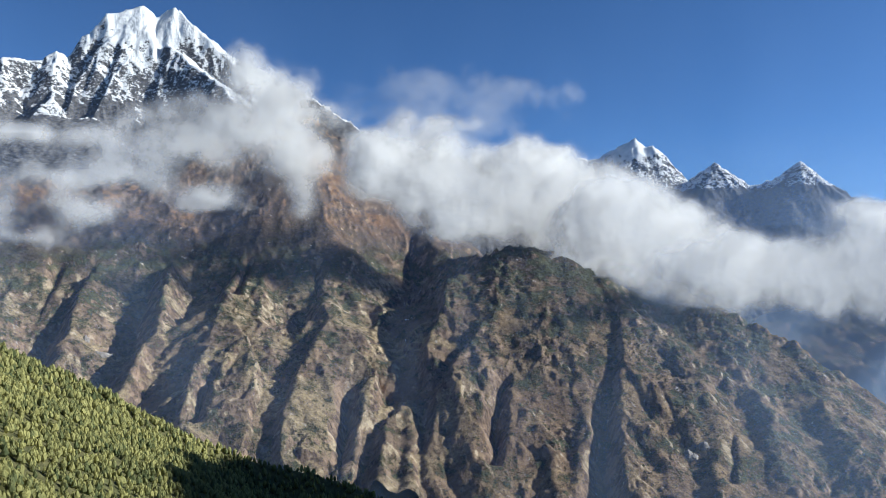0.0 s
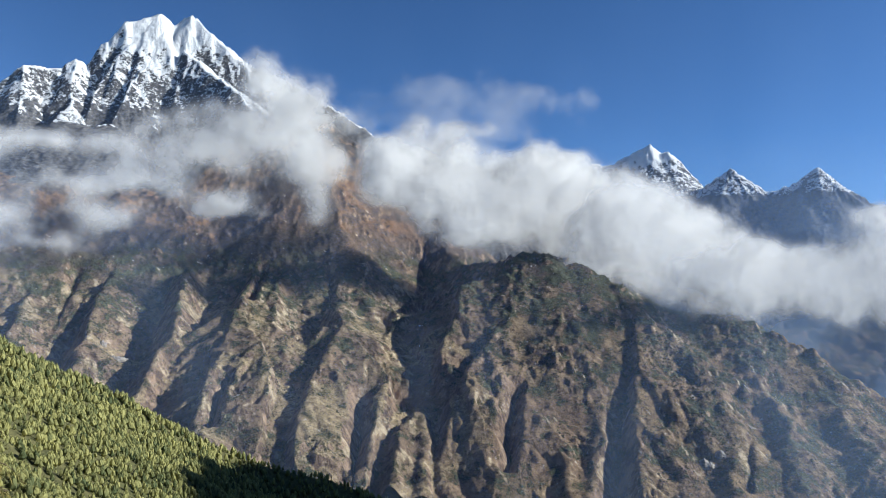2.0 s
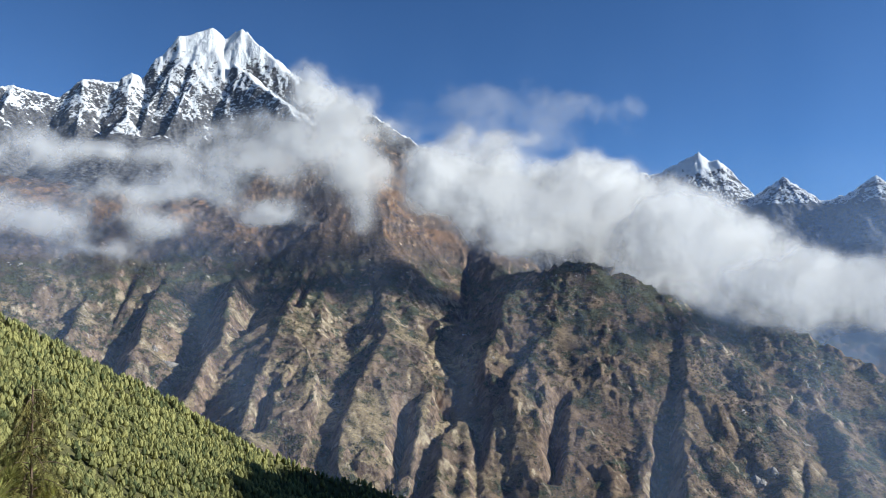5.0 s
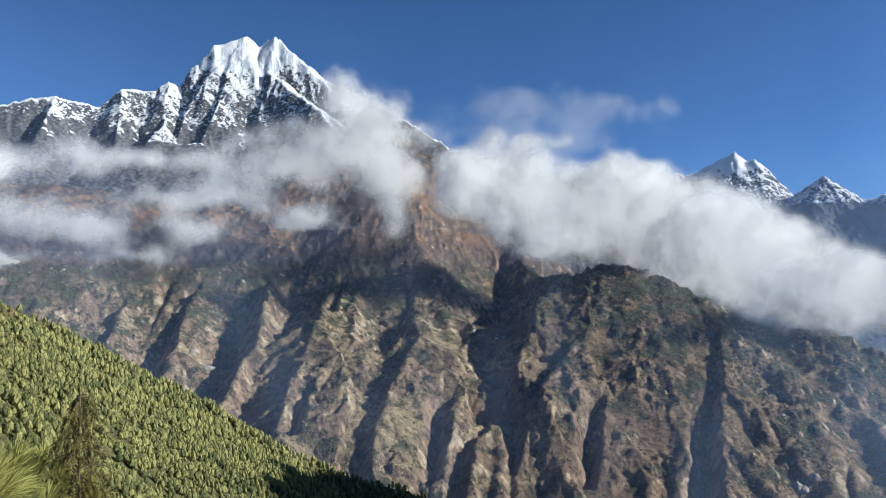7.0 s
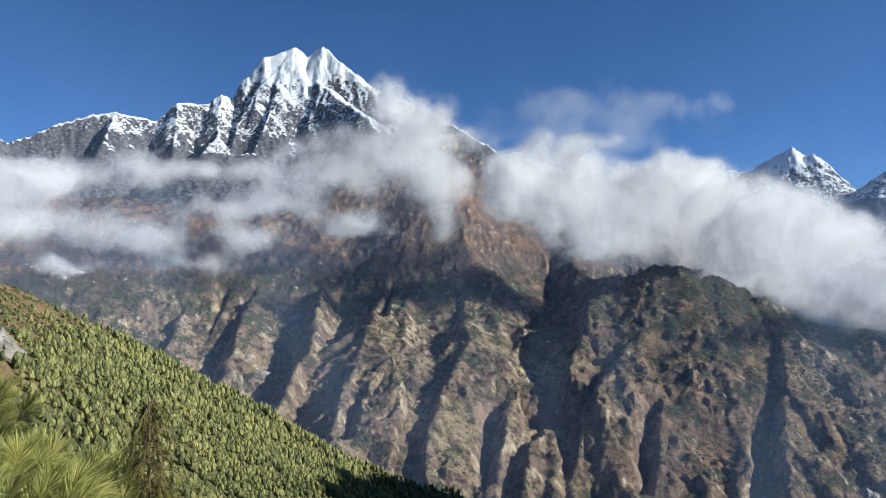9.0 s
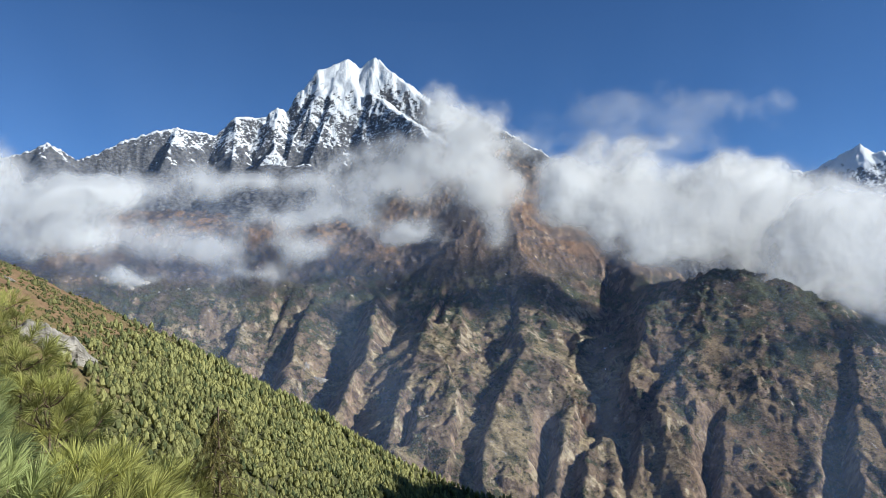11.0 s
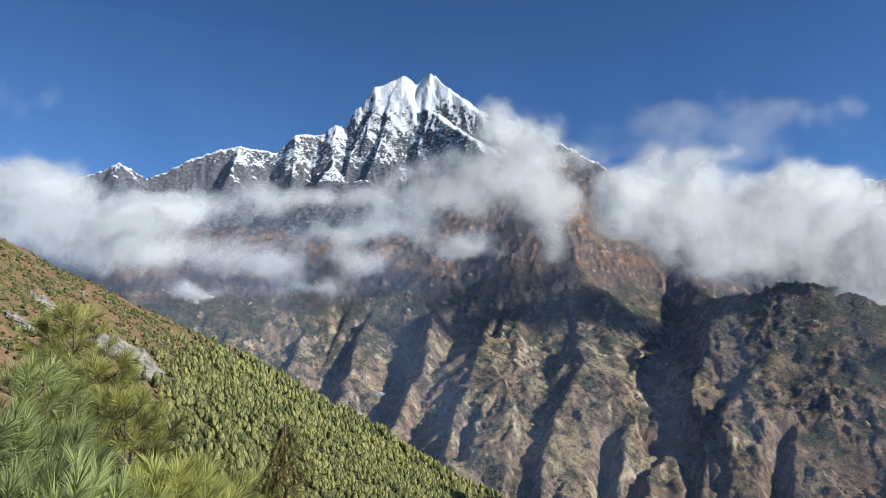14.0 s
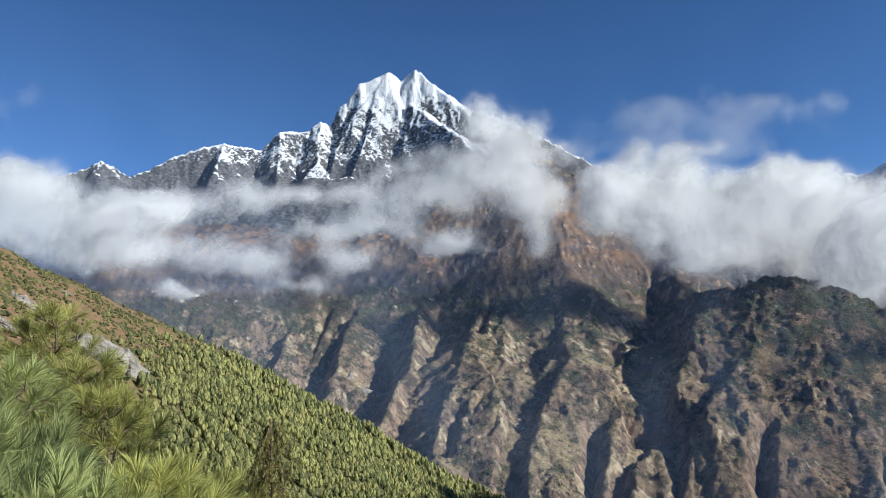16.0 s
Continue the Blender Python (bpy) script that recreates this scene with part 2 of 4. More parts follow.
def leaf_material(name, dark, light, gloss=0.15, thin=0.3):
    n = Nodes(name)
    t = n.attr("tint")
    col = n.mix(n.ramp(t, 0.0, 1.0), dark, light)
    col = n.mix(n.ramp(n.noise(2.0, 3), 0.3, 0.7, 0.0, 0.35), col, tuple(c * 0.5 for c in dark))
    d, tr = n.bsdf, n.add("BsdfTranslucent")
    n.done(col, 0.7, spec=gloss)
    n.put(tr.inputs["Color"], col)
    m = n.add("MixShader")
    n.put(m.inputs[0], thin)
    n.tree.links.new(d.outputs[0], m.inputs[1]), n.tree.links.new(tr.outputs[0], m.inputs[2])
    n.tree.links.new(m.outputs[0], n.out.inputs["Surface"])
    return n.mat


def plain_material(name, a, b, scale, rough=0.85, bump=0.4, dist=0.02, stretch=None):
    n = Nodes(name)
    v = n.noise(scale, 6, 0.65, n.add("TexCoord").outputs["Object"], stretch)
    return n.done(n.mix(n.ramp(v, 0.3, 0.7), a, b), rough, v, bump, dist)


def cloud_material():
    """Mist: white, scattering light to both sides, thin where the density is low."""
    n = Nodes("cloud")
    dens, nrm = n.attr("puff"), n.attr("bulge", "Vector")
    k = n.attr("thick")
    pos = n.add("NewGeometry").outputs["Position"]
    big = n.noise(0.0068, 9, 0.57, pos)
    # thin cloud is torn more than thick cloud
    d = n.math("ADD", dens, n.math("MULTIPLY", n.math("SUBTRACT", big, 0.5), n.ramp(k, 0.3, 0.75, 2.9, 1.7)))
    d = n.math("ADD", d, n.math("MULTIPLY", n.math("SUBTRACT", k, 0.35), 0.7))
    a = n.math("MULTIPLY", n.math("MULTIPLY", n.ramp(d, 0.18, 0.98), n.ramp(dens, 0.05, 0.35)), k)
    b = n.add("Bump")
    n.put(b.inputs["Strength"], 0.32), n.put(b.inputs["Distance"], 50.0), n.put(b.inputs["Height"], n.noise(0.009, 4, 0.5, pos)), n.put(b.inputs["Normal"], nrm)
    df, tl, mx, tp, fin = n.add("BsdfDiffuse"), n.add("BsdfTranslucent"), n.add("MixShader"), n.add("BsdfTransparent"), n.add("MixShader")
    for s in (df, tl):
        n.put(s.inputs["Color"], (0.83, 0.815, 0.795)), n.put(s.inputs["Normal"], b.outputs[0])
    n.put(mx.inputs[0], 0.4)
    n.tree.links.new(df.outputs[0], mx.inputs[1]), n.tree.links.new(tl.outputs[0], mx.inputs[2])
    n.put(fin.inputs[0], a)
    n.tree.links.new(tp.outputs[0], fin.inputs[1]), n.tree.links.new(mx.outputs[0], fin.inputs[2])
    n.tree.links.new(fin.outputs[0], n.out.inputs["Surface"])
    n.tree.nodes.remove(n.bsdf)
    return n.mat


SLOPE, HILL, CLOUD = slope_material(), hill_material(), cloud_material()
SNOW = snow_material("snow_and_rock", 1040, 380, 0.43, 1215, 850)
FAR_SNOW = snow_material("far_snow_and_rock", 700, 150, 0.55, 660, 440)
FOLIAGE = leaf_material("young_pine_foliage", (0.125, 0.15, 0.065), (0.54, 0.505, 0.19), 0.1, 0.42)
TURF_BUSH = leaf_material("turf_bush", (0.06, 0.068, 0.03), (0.28, 0.26, 0.095))
SCRUB = leaf_material("mountain_scrub", (0.105, 0.102, 0.06), (0.225, 0.205, 0.112), 0.1, 0.4)
BARK = plain_material("bark", (0.09, 0.06, 0.04), (0.2, 0.14, 0.1), 30, 0.9, 0.6, 0.01, (1, 1, 0.2))
CRAG = plain_material("crag_rock", (0.11, 0.095, 0.075), (0.37, 0.33, 0.27), 0.35, 0.9, 0.8, 0.6, (1, 1, 0.35))

# ---------- valley wall ----------
WALL_RIDGES, GULLIES = [], []


def spur(points, down_sun, up_shade, rib, gap):
    """A crest with the slopes of its two sides (east, west), the height of the ribs on them and their spacing."""
    WALL_RIDGES.append((points, down_sun, up_shade, rib, gap))


def gully(points, slope):
    GULLIES.append((points, slope))


# the high shoulder: its skyline, which drops to the buttress, and the spur of orange turf below it
spur([(-778, 3443, 933), (-592, 3311, 768), (-507, 3210, 617), (-380, 3097, 468), (-256, 2989, 346), (-121, 2797, 200), (0, 2560, 90)], 0.9, 0.85, 14, 200)
spur([(-544, 2981, 500), (-416, 2830, 346), (-293, 2664, 195), (-290, 2543, 104), (-211, 2431, 30), (-182, 2243, -72), (-206, 2070, -167)], 1.0, 0.75, 10, 130)
spur([(-661, 2885, 401), (-698, 2712, 266), (-672, 2553, 146), (-579, 2411, 39)], 0.9, 0.8, 12, 110)
# upper ribs between the spurs
spur([(-529, 2546, 104), (-596, 2325, -3), (-547, 2059, -108), (-460, 1874, -197)], 1.6, 1.3, 12, 60)
spur([(-361, 2534, 83), (-285, 2262, -55), (-243, 2066, -167)], 0.8, 0.9, 14, 80)
# two broad spurs, each with a crest on both sides
spur([(-692, 2392, 39), (-644, 2030, -85), (-613, 1830, -177), (-603, 1696, -233), (-558, 1499, -320)], 0.5, 1.7, 14, 90)
spur([(-644, 2030, -85), (-520, 1838, -163), (-461, 1730, -216), (-449, 1619, -280), (-418, 1461, -364)], 6.0, 0.6, 14, 90)
spur([(-557, 1764, -228), (-514, 1578, -318), (-476, 1423, -389)], 0.9, 0.9, 10, 60)
spur([(-426, 2382, 0), (-327, 2004, -126), (-344, 1838, -193), (-356, 1673, -270), (-358, 1580, -311), (-333, 1452, -373)], 0.6, 1.9, 14, 90)
spur([(-336, 2022, -127), (-235, 1875, -197), (-171, 1782, -244), (-188, 1679, -300), (-191, 1548, -361), (-187, 1428, -419)], 5.0, 0.6, 14, 90)
spur([(-295, 1867, -226), (-244, 1652, -332), (-226, 1473, -413)], 0.8, 0.9, 10, 60)
# lower spurs towards the head of the valley
spur([(-924, 2387, 49), (-840, 2087, -84), (-784, 1905, -162), (-780, 1765, -214), (-753, 1624, -282), (-673, 1374, -374)], 1.5, 1.6, 14, 90)
spur([(-1171, 2411, 59), (-1100, 2110, -65), (-1011, 1875, -167), (-954, 1712, -242), (-907, 1465, -306)], 0.8, 2.0, 16, 90)
spur([(-1400, 2332, 38), (-1282, 2029, -82), (-1149, 1734, -211)], 0.8, 2.0, 16, 90)
spur([(-1638, 2269, 34), (-1446, 2037, -78), (-1183, 1720, -215)], 0.9, 1.7, 24, 90)
spur([(-1988, 2110, 69), (-1618, 1766, -135)], 0.8, 0.8, 30, 90)
# low knob at the mouth of the big gully
spur([(-88, 1738, -319), (-125, 1635, -335), (-133, 1514, -371), (-129, 1394, -415)], 0.9, 1.7, 10, 50)
spur([(-88, 1738, -319), (-67, 1569, -365), (-65, 1418, -420)], 1.5, 0.8, 8, 50)
# the great buttress: its skyline falling away, then its spurs
spur([(0, 2560, 90), (88, 2398, 80), (204, 2281, 91), (301, 2245, 84), (390, 2215, 51), (539, 2153, -36), (680, 2068, -103)], 0.9, 0.72, 14, 130)
spur([(680, 2068, -103), (792, 2042, -90), (869, 1977, -140), (945, 1909, -187), (1037, 1831, -259), (1124, 1742, -331), (1222, 1575, -473)], 0.9, 0.72, 10, 130)
spur([(103, 2308, 66), (18, 2170, -3), (3, 2020, -98), (-41, 1889, -186)], 0.8, 2.6, 14, 60)
spur([(149, 2045, -90), (76, 1868, -184), (21, 1770, -231), (-7, 1700, -290), (-22, 1600, -353), (-32, 1460, -421)], 0.6, 2.0, 12, 80)
spur([(83, 1868, -226), (99, 1687, -312), (96, 1547, -384), (77, 1438, -437)], 1.6, 0.6, 12, 60)
spur([(263, 2164, -17), (232, 1976, -159), (205, 1818, -249), (224, 1665, -321), (240, 1531, -380), (231, 1421, -431)], 0.9, 1.0, 14, 80)
spur([(361, 2170, 18), (375, 1975, -127), (366, 1793, -245), (340, 1645, -330), (285, 1452, -418)], 2.6, 0.7, 14, 80)
spur([(484, 2136, -12), (510, 1965, -110), (463, 1791, -216), (417, 1648, -304), (391, 1510, -374), (367, 1392, -422)], 0.55, 1.9, 12, 80)
spur([(581, 2112, -64), (596, 1919, -170), (630, 1760, -247), (629, 1601, -326), (559, 1413, -406)], 0.8, 0.75, 18, 90)
spur([(489, 1712, -288), (489, 1544, -370), (456, 1408, -427)], 0.7, 1.1, 14, 70)
spur([(712, 2050, -115), (753, 1853, -223), (768, 1650, -323), (696, 1440, -413)], 0.75, 0.7, 16, 100)
spur([(903, 1940, -171), (917, 1744, -293), (903, 1557, -373)], 0.75, 0.7, 16, 100)
# gullies
gully([(-125, 2897, 141), (-134, 2757, 45), (-128, 2497, -101), (-130, 2326, -207)], 0.9)
gully([(-978, 2236, -45), (-929, 1972, -176), (-867, 1746, -282)], 1.4)
gully([(-1273, 2312, 0), (-1196, 2069, -118), (-1124, 1833, -223)], 1.2)
gully([(156, 1763, -297), (125, 1635, -367), (112, 1506, -434)], 1.9)
gully([(530, 1710, -274), (530, 1573, -352), (518, 1429, -422)], 1.5)
gully([(717, 1716, -289), (643, 1552, -372), (581, 1426, -432)], 1.5)
gully([(-672, 2408, 10), (-653, 2153, -105)], 1.6)
gully([(-439, 2400, 0), (-394, 2195, -117)], 1.8)
gully([(-506, 2264, -73), (-467, 2058, -166)], 1.4)
gully([(-232, 1724, -333), (-225, 1594, -397), (-214, 1485, -440)], 2.0)
gully([(-570, 1697, -274), (-552, 1544, -348)], 1.8)


def wall_height(X, Y):
    wx = X + 13 * fbm(X / 90, Y / 90, 4, 11)
    wy = Y + 13 * fbm(X / 90 + 9, Y / 90 + 5, 4, 17)
    r, b = np.hypot(X, Y), np.degrees(np.arctan2(X, Y))
    base = np.interp(r, [1200, 1520, 1790, 1980, 2190, 2560, 2850, 3100, 3600, 4200], [-660, -600, -520, -400, -220, 0, 190, 350, 480, 500])
    base = base - 700 * step(b, -6, 4) + 34 * fbm(X / 240, Y / 240, 4, 23, 0.5, True) - 30
    h = base
    for i, line in enumerate(WALL_RIDGES):
        h = merge(h, crest(wx, wy, line, 40 + 7 * i, 10.0), 6.0)
    for line in GULLIES:
        h = carve(wx, wy, h, line)
    # rounded crags with sharp creases between them, ledges, and small rubble
    crag = step(fbm(X / 170, Y / 170, 3, 29), -0.25, 0.25)
    h = h + (5 + 9 * crag) * np.abs(fbm(wx / 62, wy / 62, 3, 3, 0.5)) * 2 + (2 + 2.5 * crag) * np.abs(fbm(X / 24, Y / 24, 3, 5, 0.6)) * 2 - 8
    ledge = h / 34 + 1.3 * fbm(X / 80, Y / 80, 3, 31)
    h = h + crag * 2.2 * np.sin(6.2831853 * ledge) + 5 * fbm(X / 130, Y / 130, 3, 37, 0.5, True)
    return np.maximum(h, -660)


wall_b = np.arange(-56, 37, 0.1)
wall_r = np.concatenate([np.arange(1400, 2500, 4.8), np.arange(2500, 3900, 12.0)])
WX, WY = polar(wall_b, wall_r)
WZ = wall_height(WX, WY)
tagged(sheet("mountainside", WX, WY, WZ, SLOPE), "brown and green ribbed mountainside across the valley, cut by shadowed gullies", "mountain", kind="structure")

# ---------- snow peaks ----------
PEAK_RIDGES = [
    ([(-3535, 2279, 615), (-3308, 2645, 744), (-3118, 2850, 808), (-3017, 2935, 882), (-2937, 3063, 812), (-2866, 3153, 878), (-2733, 3305, 988), (-2567, 3416, 1050), (-2383, 3559, 1011), (-2300, 3603, 1128), (-2161, 3704, 1152), (-2098, 3735, 1207), (-2065, 3797, 1182),
      (-1980, 3835, 1346), (-1895, 3883, 1460), (-1726, 3974, 1547), (-1671, 4019, 1491), (-1584, 4029, 1557), (-1230, 4085, 1268), (-986, 3972, 1148), (-672, 3880, 947), (-372, 3912, 747), (-169, 3985, 705), (237, 4142, 656)], 1.3, 2.9, 40, 80),
    # right summit: its rib, the lip of its snowfield and the crest behind that
    ([(-1587, 4029, 1561), (-1633, 3978, 1428), (-1655, 3936, 1338)], 2.3, 2.5, 8, 50),
    ([(-1570, 3906, 1305), (-1487, 3874, 1251), (-1396, 3823, 1158), (-1223, 3724, 1044), (-1042, 3602, 844)], 0.75, 2.3, 10, 50),
    ([(-1551, 4037, 1548), (-1370, 4002, 1367), (-1189, 3945, 1189)], 0.9, 2.9, 10, 40),
    # the rib that drops from the col between the summits
    ([(-1670, 4011, 1495), (-1675, 3949, 1406), (-1709, 3858, 1275), (-1766, 3733, 1097), (-1796, 3619, 913), (-1806, 3536, 775)], 2.5, 2.3, 8, 50),
    # shoulder of the left summit
    ([(-1731, 3971, 1553), (-1792, 3898, 1423), (-1891, 3795, 1253), (-1939, 3692, 1062), (-1933, 3548, 827)], 2.2, 1.9, 14, 50),
    ([(-2098, 3735, 1207), (-2015, 3552, 894)], 1.0, 1.0, 25, 50),
    ([(-2300, 3603, 1128), (-2190, 3402, 781)], 1.1, 1.1, 25, 50),
    ([(-2567, 3416, 1050), (-2499, 3192, 739)], 1.1, 1.1, 25, 50),
    ([(-3017, 2935, 882), (-2907, 2790, 644)], 0.9, 0.9, 25, 60),
]


def peak_height(X, Y):
    wx = X + 20 * fbm(X / 80, Y / 80, 4, 61)
    wy = Y + 20 * fbm(X / 80 + 3, Y / 80, 4, 67)
    h = np.full(X.shape, -100.0)
    for i, line in enumerate(PEAK_RIDGES):
        h = merge(h, crest(wx, wy, line, 90 + 5 * i), 4.0)
    h = merge(h, crest(X, Y, ([(-1967, 3467, 774), (-1790, 3546, 792)], 0.45, 0.6, 0, 1), 99), 12.0)
    return h + 22 * fbm(X / 130, Y / 130, 6, 71, 0.62, True) + 6 * fbm(X / 26, Y / 26, 2, 75, 0.6, True) - 10


peak_b = np.arange(-62, 8, 0.11)
peak_r = np.concatenate([np.arange(2900, 3500, 20.0), np.arange(3500, 4880, 6.0)])
PX, PY = polar(peak_b, peak_r)
tagged(sheet("snow_mountain", PX, PY, peak_height(PX, PY), SNOW), "high twin-summit mountain of dark rock under bright snow", "mountain", kind="structure")

FAR_RIDGES = [
    ([(-368, 4746, 599), (290, 4738, 714), (596, 4683, 740), (721, 4644, 783), (774, 4626, 814), (847, 4613, 778), (993, 4594, 756), (1107, 4568, 807), (1215, 4551, 864), (1261, 4543, 889), (1310, 4524, 825), (1371, 4506, 829), (1434, 4476, 728), (1539, 4430, 576)], 0.9, 1.5, 20, 60),
    ([(1539, 4430, 576), (1612, 4351, 636), (1681, 4282, 689), (1748, 4255, 629), (1887, 4206, 536), (2003, 4141, 578), (2063, 4111, 624), (2106, 4090, 668), (2162, 4060, 600), (2268, 4025, 516), (2538, 3824, 266), (2923, 3539, 157)], 0.9, 1.3, 20, 60),
    ([(1261, 4543, 889), (1178, 4446, 724), (1169, 4314, 526), (1174, 4188, 340)], 1.4, 1.2, 14, 40),
    ([(1371, 4506, 829), (1360, 4384, 642), (1392, 4269, 485)], 1.2, 1.8, 12, 40),
    ([(1107, 4568, 807), (1027, 4484, 649)], 1.3, 1.3, 12, 40),
    ([(1681, 4282, 689), (1591, 4188, 544), (1471, 4072, 330)], 1.0, 1.2, 16, 50),
    ([(1681, 4282, 689), (1750, 4102, 466)], 1.0, 1.0, 14, 50),
    ([(2106, 4090, 668), (1985, 4005, 487), (1865, 3930, 318)], 1.0, 1.2, 16, 50),
    ([(2106, 4090, 668), (2148, 3920, 445)], 1.0, 1.0, 14, 50),
    ([(1371, 3635, -340), (1760, 3527, -258), (2206, 3334, -150), (2544, 3086, -89)], 0.5, 0.45, 0, 260),
]


def far_height(X, Y):
    h = np.full(X.shape, -700.0)
    for i, line in enumerate(FAR_RIDGES):
        h = merge(h, crest(X, Y, line, 130 + 5 * i), 4.0)
    return h + 24 * fbm(X / 70, Y / 70, 5, 171, 0.66, True) - 12


FX, FY = polar(np.arange(-6, 46, 0.1), np.arange(3300, 4900, 9.0))
tagged(sheet("far_peaks", FX, FY, far_height(FX, FY), FAR_SNOW), "row of distant pointed peaks with thin snow", "mountain", kind="structure")

# ---------- ground: the slope underfoot, the near hill and the valley bed ----------
HILL_RIDGES = [
    ([(-269.3, 111.1, 74.3), (-281, 164, 58), (-287, 214, 41), (-286, 242, 30), (-281, 271, 18), (-264, 314, -3), (-240, 350, -26), (-211, 377, -50), (-167, 404, -82), (-126, 423, -108), (-72, 442, -141), (4, 457, -202)], 0.75, 0.66, 6, 40),
    ([(-149, 408, -94), (-121, 424, -109), (-93, 436, -119), (-66, 446, -130), (-31, 455, -147), (24, 456, -176)], 0.9, 0.7, 5, 40),
    # ridge added out of view in the east, to shade the near hill's end
    ([(480, 480, 190), (465, 425, 225), (465, 370, 243), (490, 290, 250), (600, 100, 245), (650, -300, 260)], 1.2, 2.6, 8, 50),
]


def ground_height(X, Y):
    a = radians(-15)
    ahead = X * math.sin(a) + Y * math.cos(a)
    h = np.where(ahead > 0, -0.95 * np.maximum(ahead - 1.0, 0), 0.35 * np.minimum(-ahead, 260))
    for i, line in enumerate(HILL_RIDGES):
        hill = crest(X + 5 * fbm(X / 50, Y / 50, 3, 201), Y + 5 * fbm(X / 50 + 7, Y / 50, 3, 203), line, 210 + i)
        h = np.maximum(h, hill + 2.0 * fbm(X / 25, Y / 25, 4, 207) - 1.0)
    return np.maximum(h, -655 + 6 * fbm(X / 90, Y / 90, 4, 209)) + 0.05 * fbm(X, Y, 3, 213)


ground_b = np.concatenate([np.arange(-75, 45, 0.4), np.arange(45, 285, 2.0)])
ground_r = np.concatenate([np.concatenate([[0.002], np.geomspace(0.3, 200, 109)]), np.arange(202, 520, 2.5), np.geomspace(522, 4900, 50)])
GX, GY = polar(ground_b, ground_r)
tagged(sheet("ground", GX, GY, ground_height(GX, GY), HILL, closed=True), "grassy hillside falling from the lookout into the valley", "ground", kind="structure")


# ---------- clouds ----------
def cloud(name, label, lobes, layers=5, depth=150.0, opacity=0.4, grain=13.0, face=-17):
    """A cloud bank: billows given as (place, half width, half height, weight), built as veils one behind another
    that hang across the wind, turned a little towards the light."""
    w = np.array([math.sin(radians(face)), math.cos(radians(face)), 0.0])
    u, v = np.array([w[1], -w[0], 0.0]), np.array([0.0, 0.0, 1.0])
    far = float(np.mean([np.array(p) @ w for p, *_ in lobes]))
    loc = []
    for p, a, h, k in lobes:
        q = np.array(p) * far / (np.array(p) @ w)
        grow = far / (np.array(p) @ w)
        loc.append((q @ u, q @ v, a * grow / max(0.35, abs(np.array(p) @ w) / np.linalg.norm(p)), h * grow, k))
    u0, u1 = min(l[0] - 2.2 * l[2] for l in loc), max(l[0] + 2.2 * l[2] for l in loc)
    v0, v1 = min(l[1] - 2.2 * l[3] for l in loc), max(l[1] + 2.2 * l[3] for l in loc)
    U, V = np.meshgrid(np.arange(u0, u1, grain), np.arange(v0, v1, grain), indexing="ij")
    wu, wv = U + 50 * fbm(U / 190, V / 190, 4, 333), V + 60 * fbm(U / 190 + 8, V / 190, 4, 337)
    D = np.ones(U.shape)
    for lu, lv, a, h, k in loc:
        D = D * (1 - min(k, 0.99) * np.exp(-(((wu - lu) / a) ** 2 + ((wv - lv) / h) ** 2)))
    D = 1 - D
    gu, gv = np.gradient(D, grain)
    N = -gu[..., None] * u - gv[..., None] * v - 0.006 * w
    N = N / np.linalg.norm(N, axis=-1, keepdims=True) * 0.6 + np.array([0.5, -0.4, 0.45])
    N = N / np.linalg.norm(N, axis=-1, keepdims=True)
    m, n = U.shape
    ids = np.arange(m * n).reshape(m, n)
    q = np.stack([ids[:-1, :-1], ids[1:, :-1], ids[1:, 1:], ids[:-1, 1:]], -1).reshape(-1, 4)
    q = q[D.ravel()[q].max(1) > 0.04]
    t = np.concatenate([q[:, [0, 1, 2]], q[:, [0, 2, 3]]])
    keep = np.unique(t)
    index = np.full(m * n, -1)
    index[keep] = np.arange(len(keep))
    cv, cf = [], []
    for i in range(layers):
        s = (i + 0.5) / layers - 0.5
        W = far + depth * s + 5 * fbm(U / 400 + 3 * i, V / 400, 2, 300 + i)
        # each veil keeps its billows where the middle one has them
        P = (U[..., None] * u + V[..., None] * v) * (1 + depth * s / far) + W[..., None] * w
        cv.append(P.reshape(-1, 3)[keep]), cf.append(index[t] + i * len(keep))
    ob = soup(name, np.concatenate(cv), np.concatenate(cf), CLOUD, smooth=True)
    me = ob.data
    me.attributes.new("puff", "FLOAT", "POINT").data.foreach_set("value", np.tile(D.ravel()[keep], layers).astype(np.float32))
    me.attributes.new("thick", "FLOAT", "POINT").data.foreach_set("value", np.full(len(keep) * layers, opacity, np.float32))
    me.attributes.new("bulge", "FLOAT_VECTOR", "POINT").data.foreach_set("vector", np.tile(N.reshape(-1, 3)[keep], (layers, 1)).astype(np.float32).ravel())
    return tagged(ob, label, "cloud", "clouds on the mountain", "stuff")


cloud("cloud_bank", "long white cloud bank lying behind the buttress skyline", [
    ((-230, 2436, 406), 90, 90, 0.75), ((-62, 2457, 335), 145, 115, 0.92), ((172, 2457, 292), 180, 115, 0.99), ((396, 2436, 248), 190, 130, 0.99), ((571, 2406, 186), 190, 130, 0.97), ((322, 2426, 402), 100, 45, 0.5), ((75, 2473, 175), 120, 50, 0.7),
], 4, 110, 0.75)
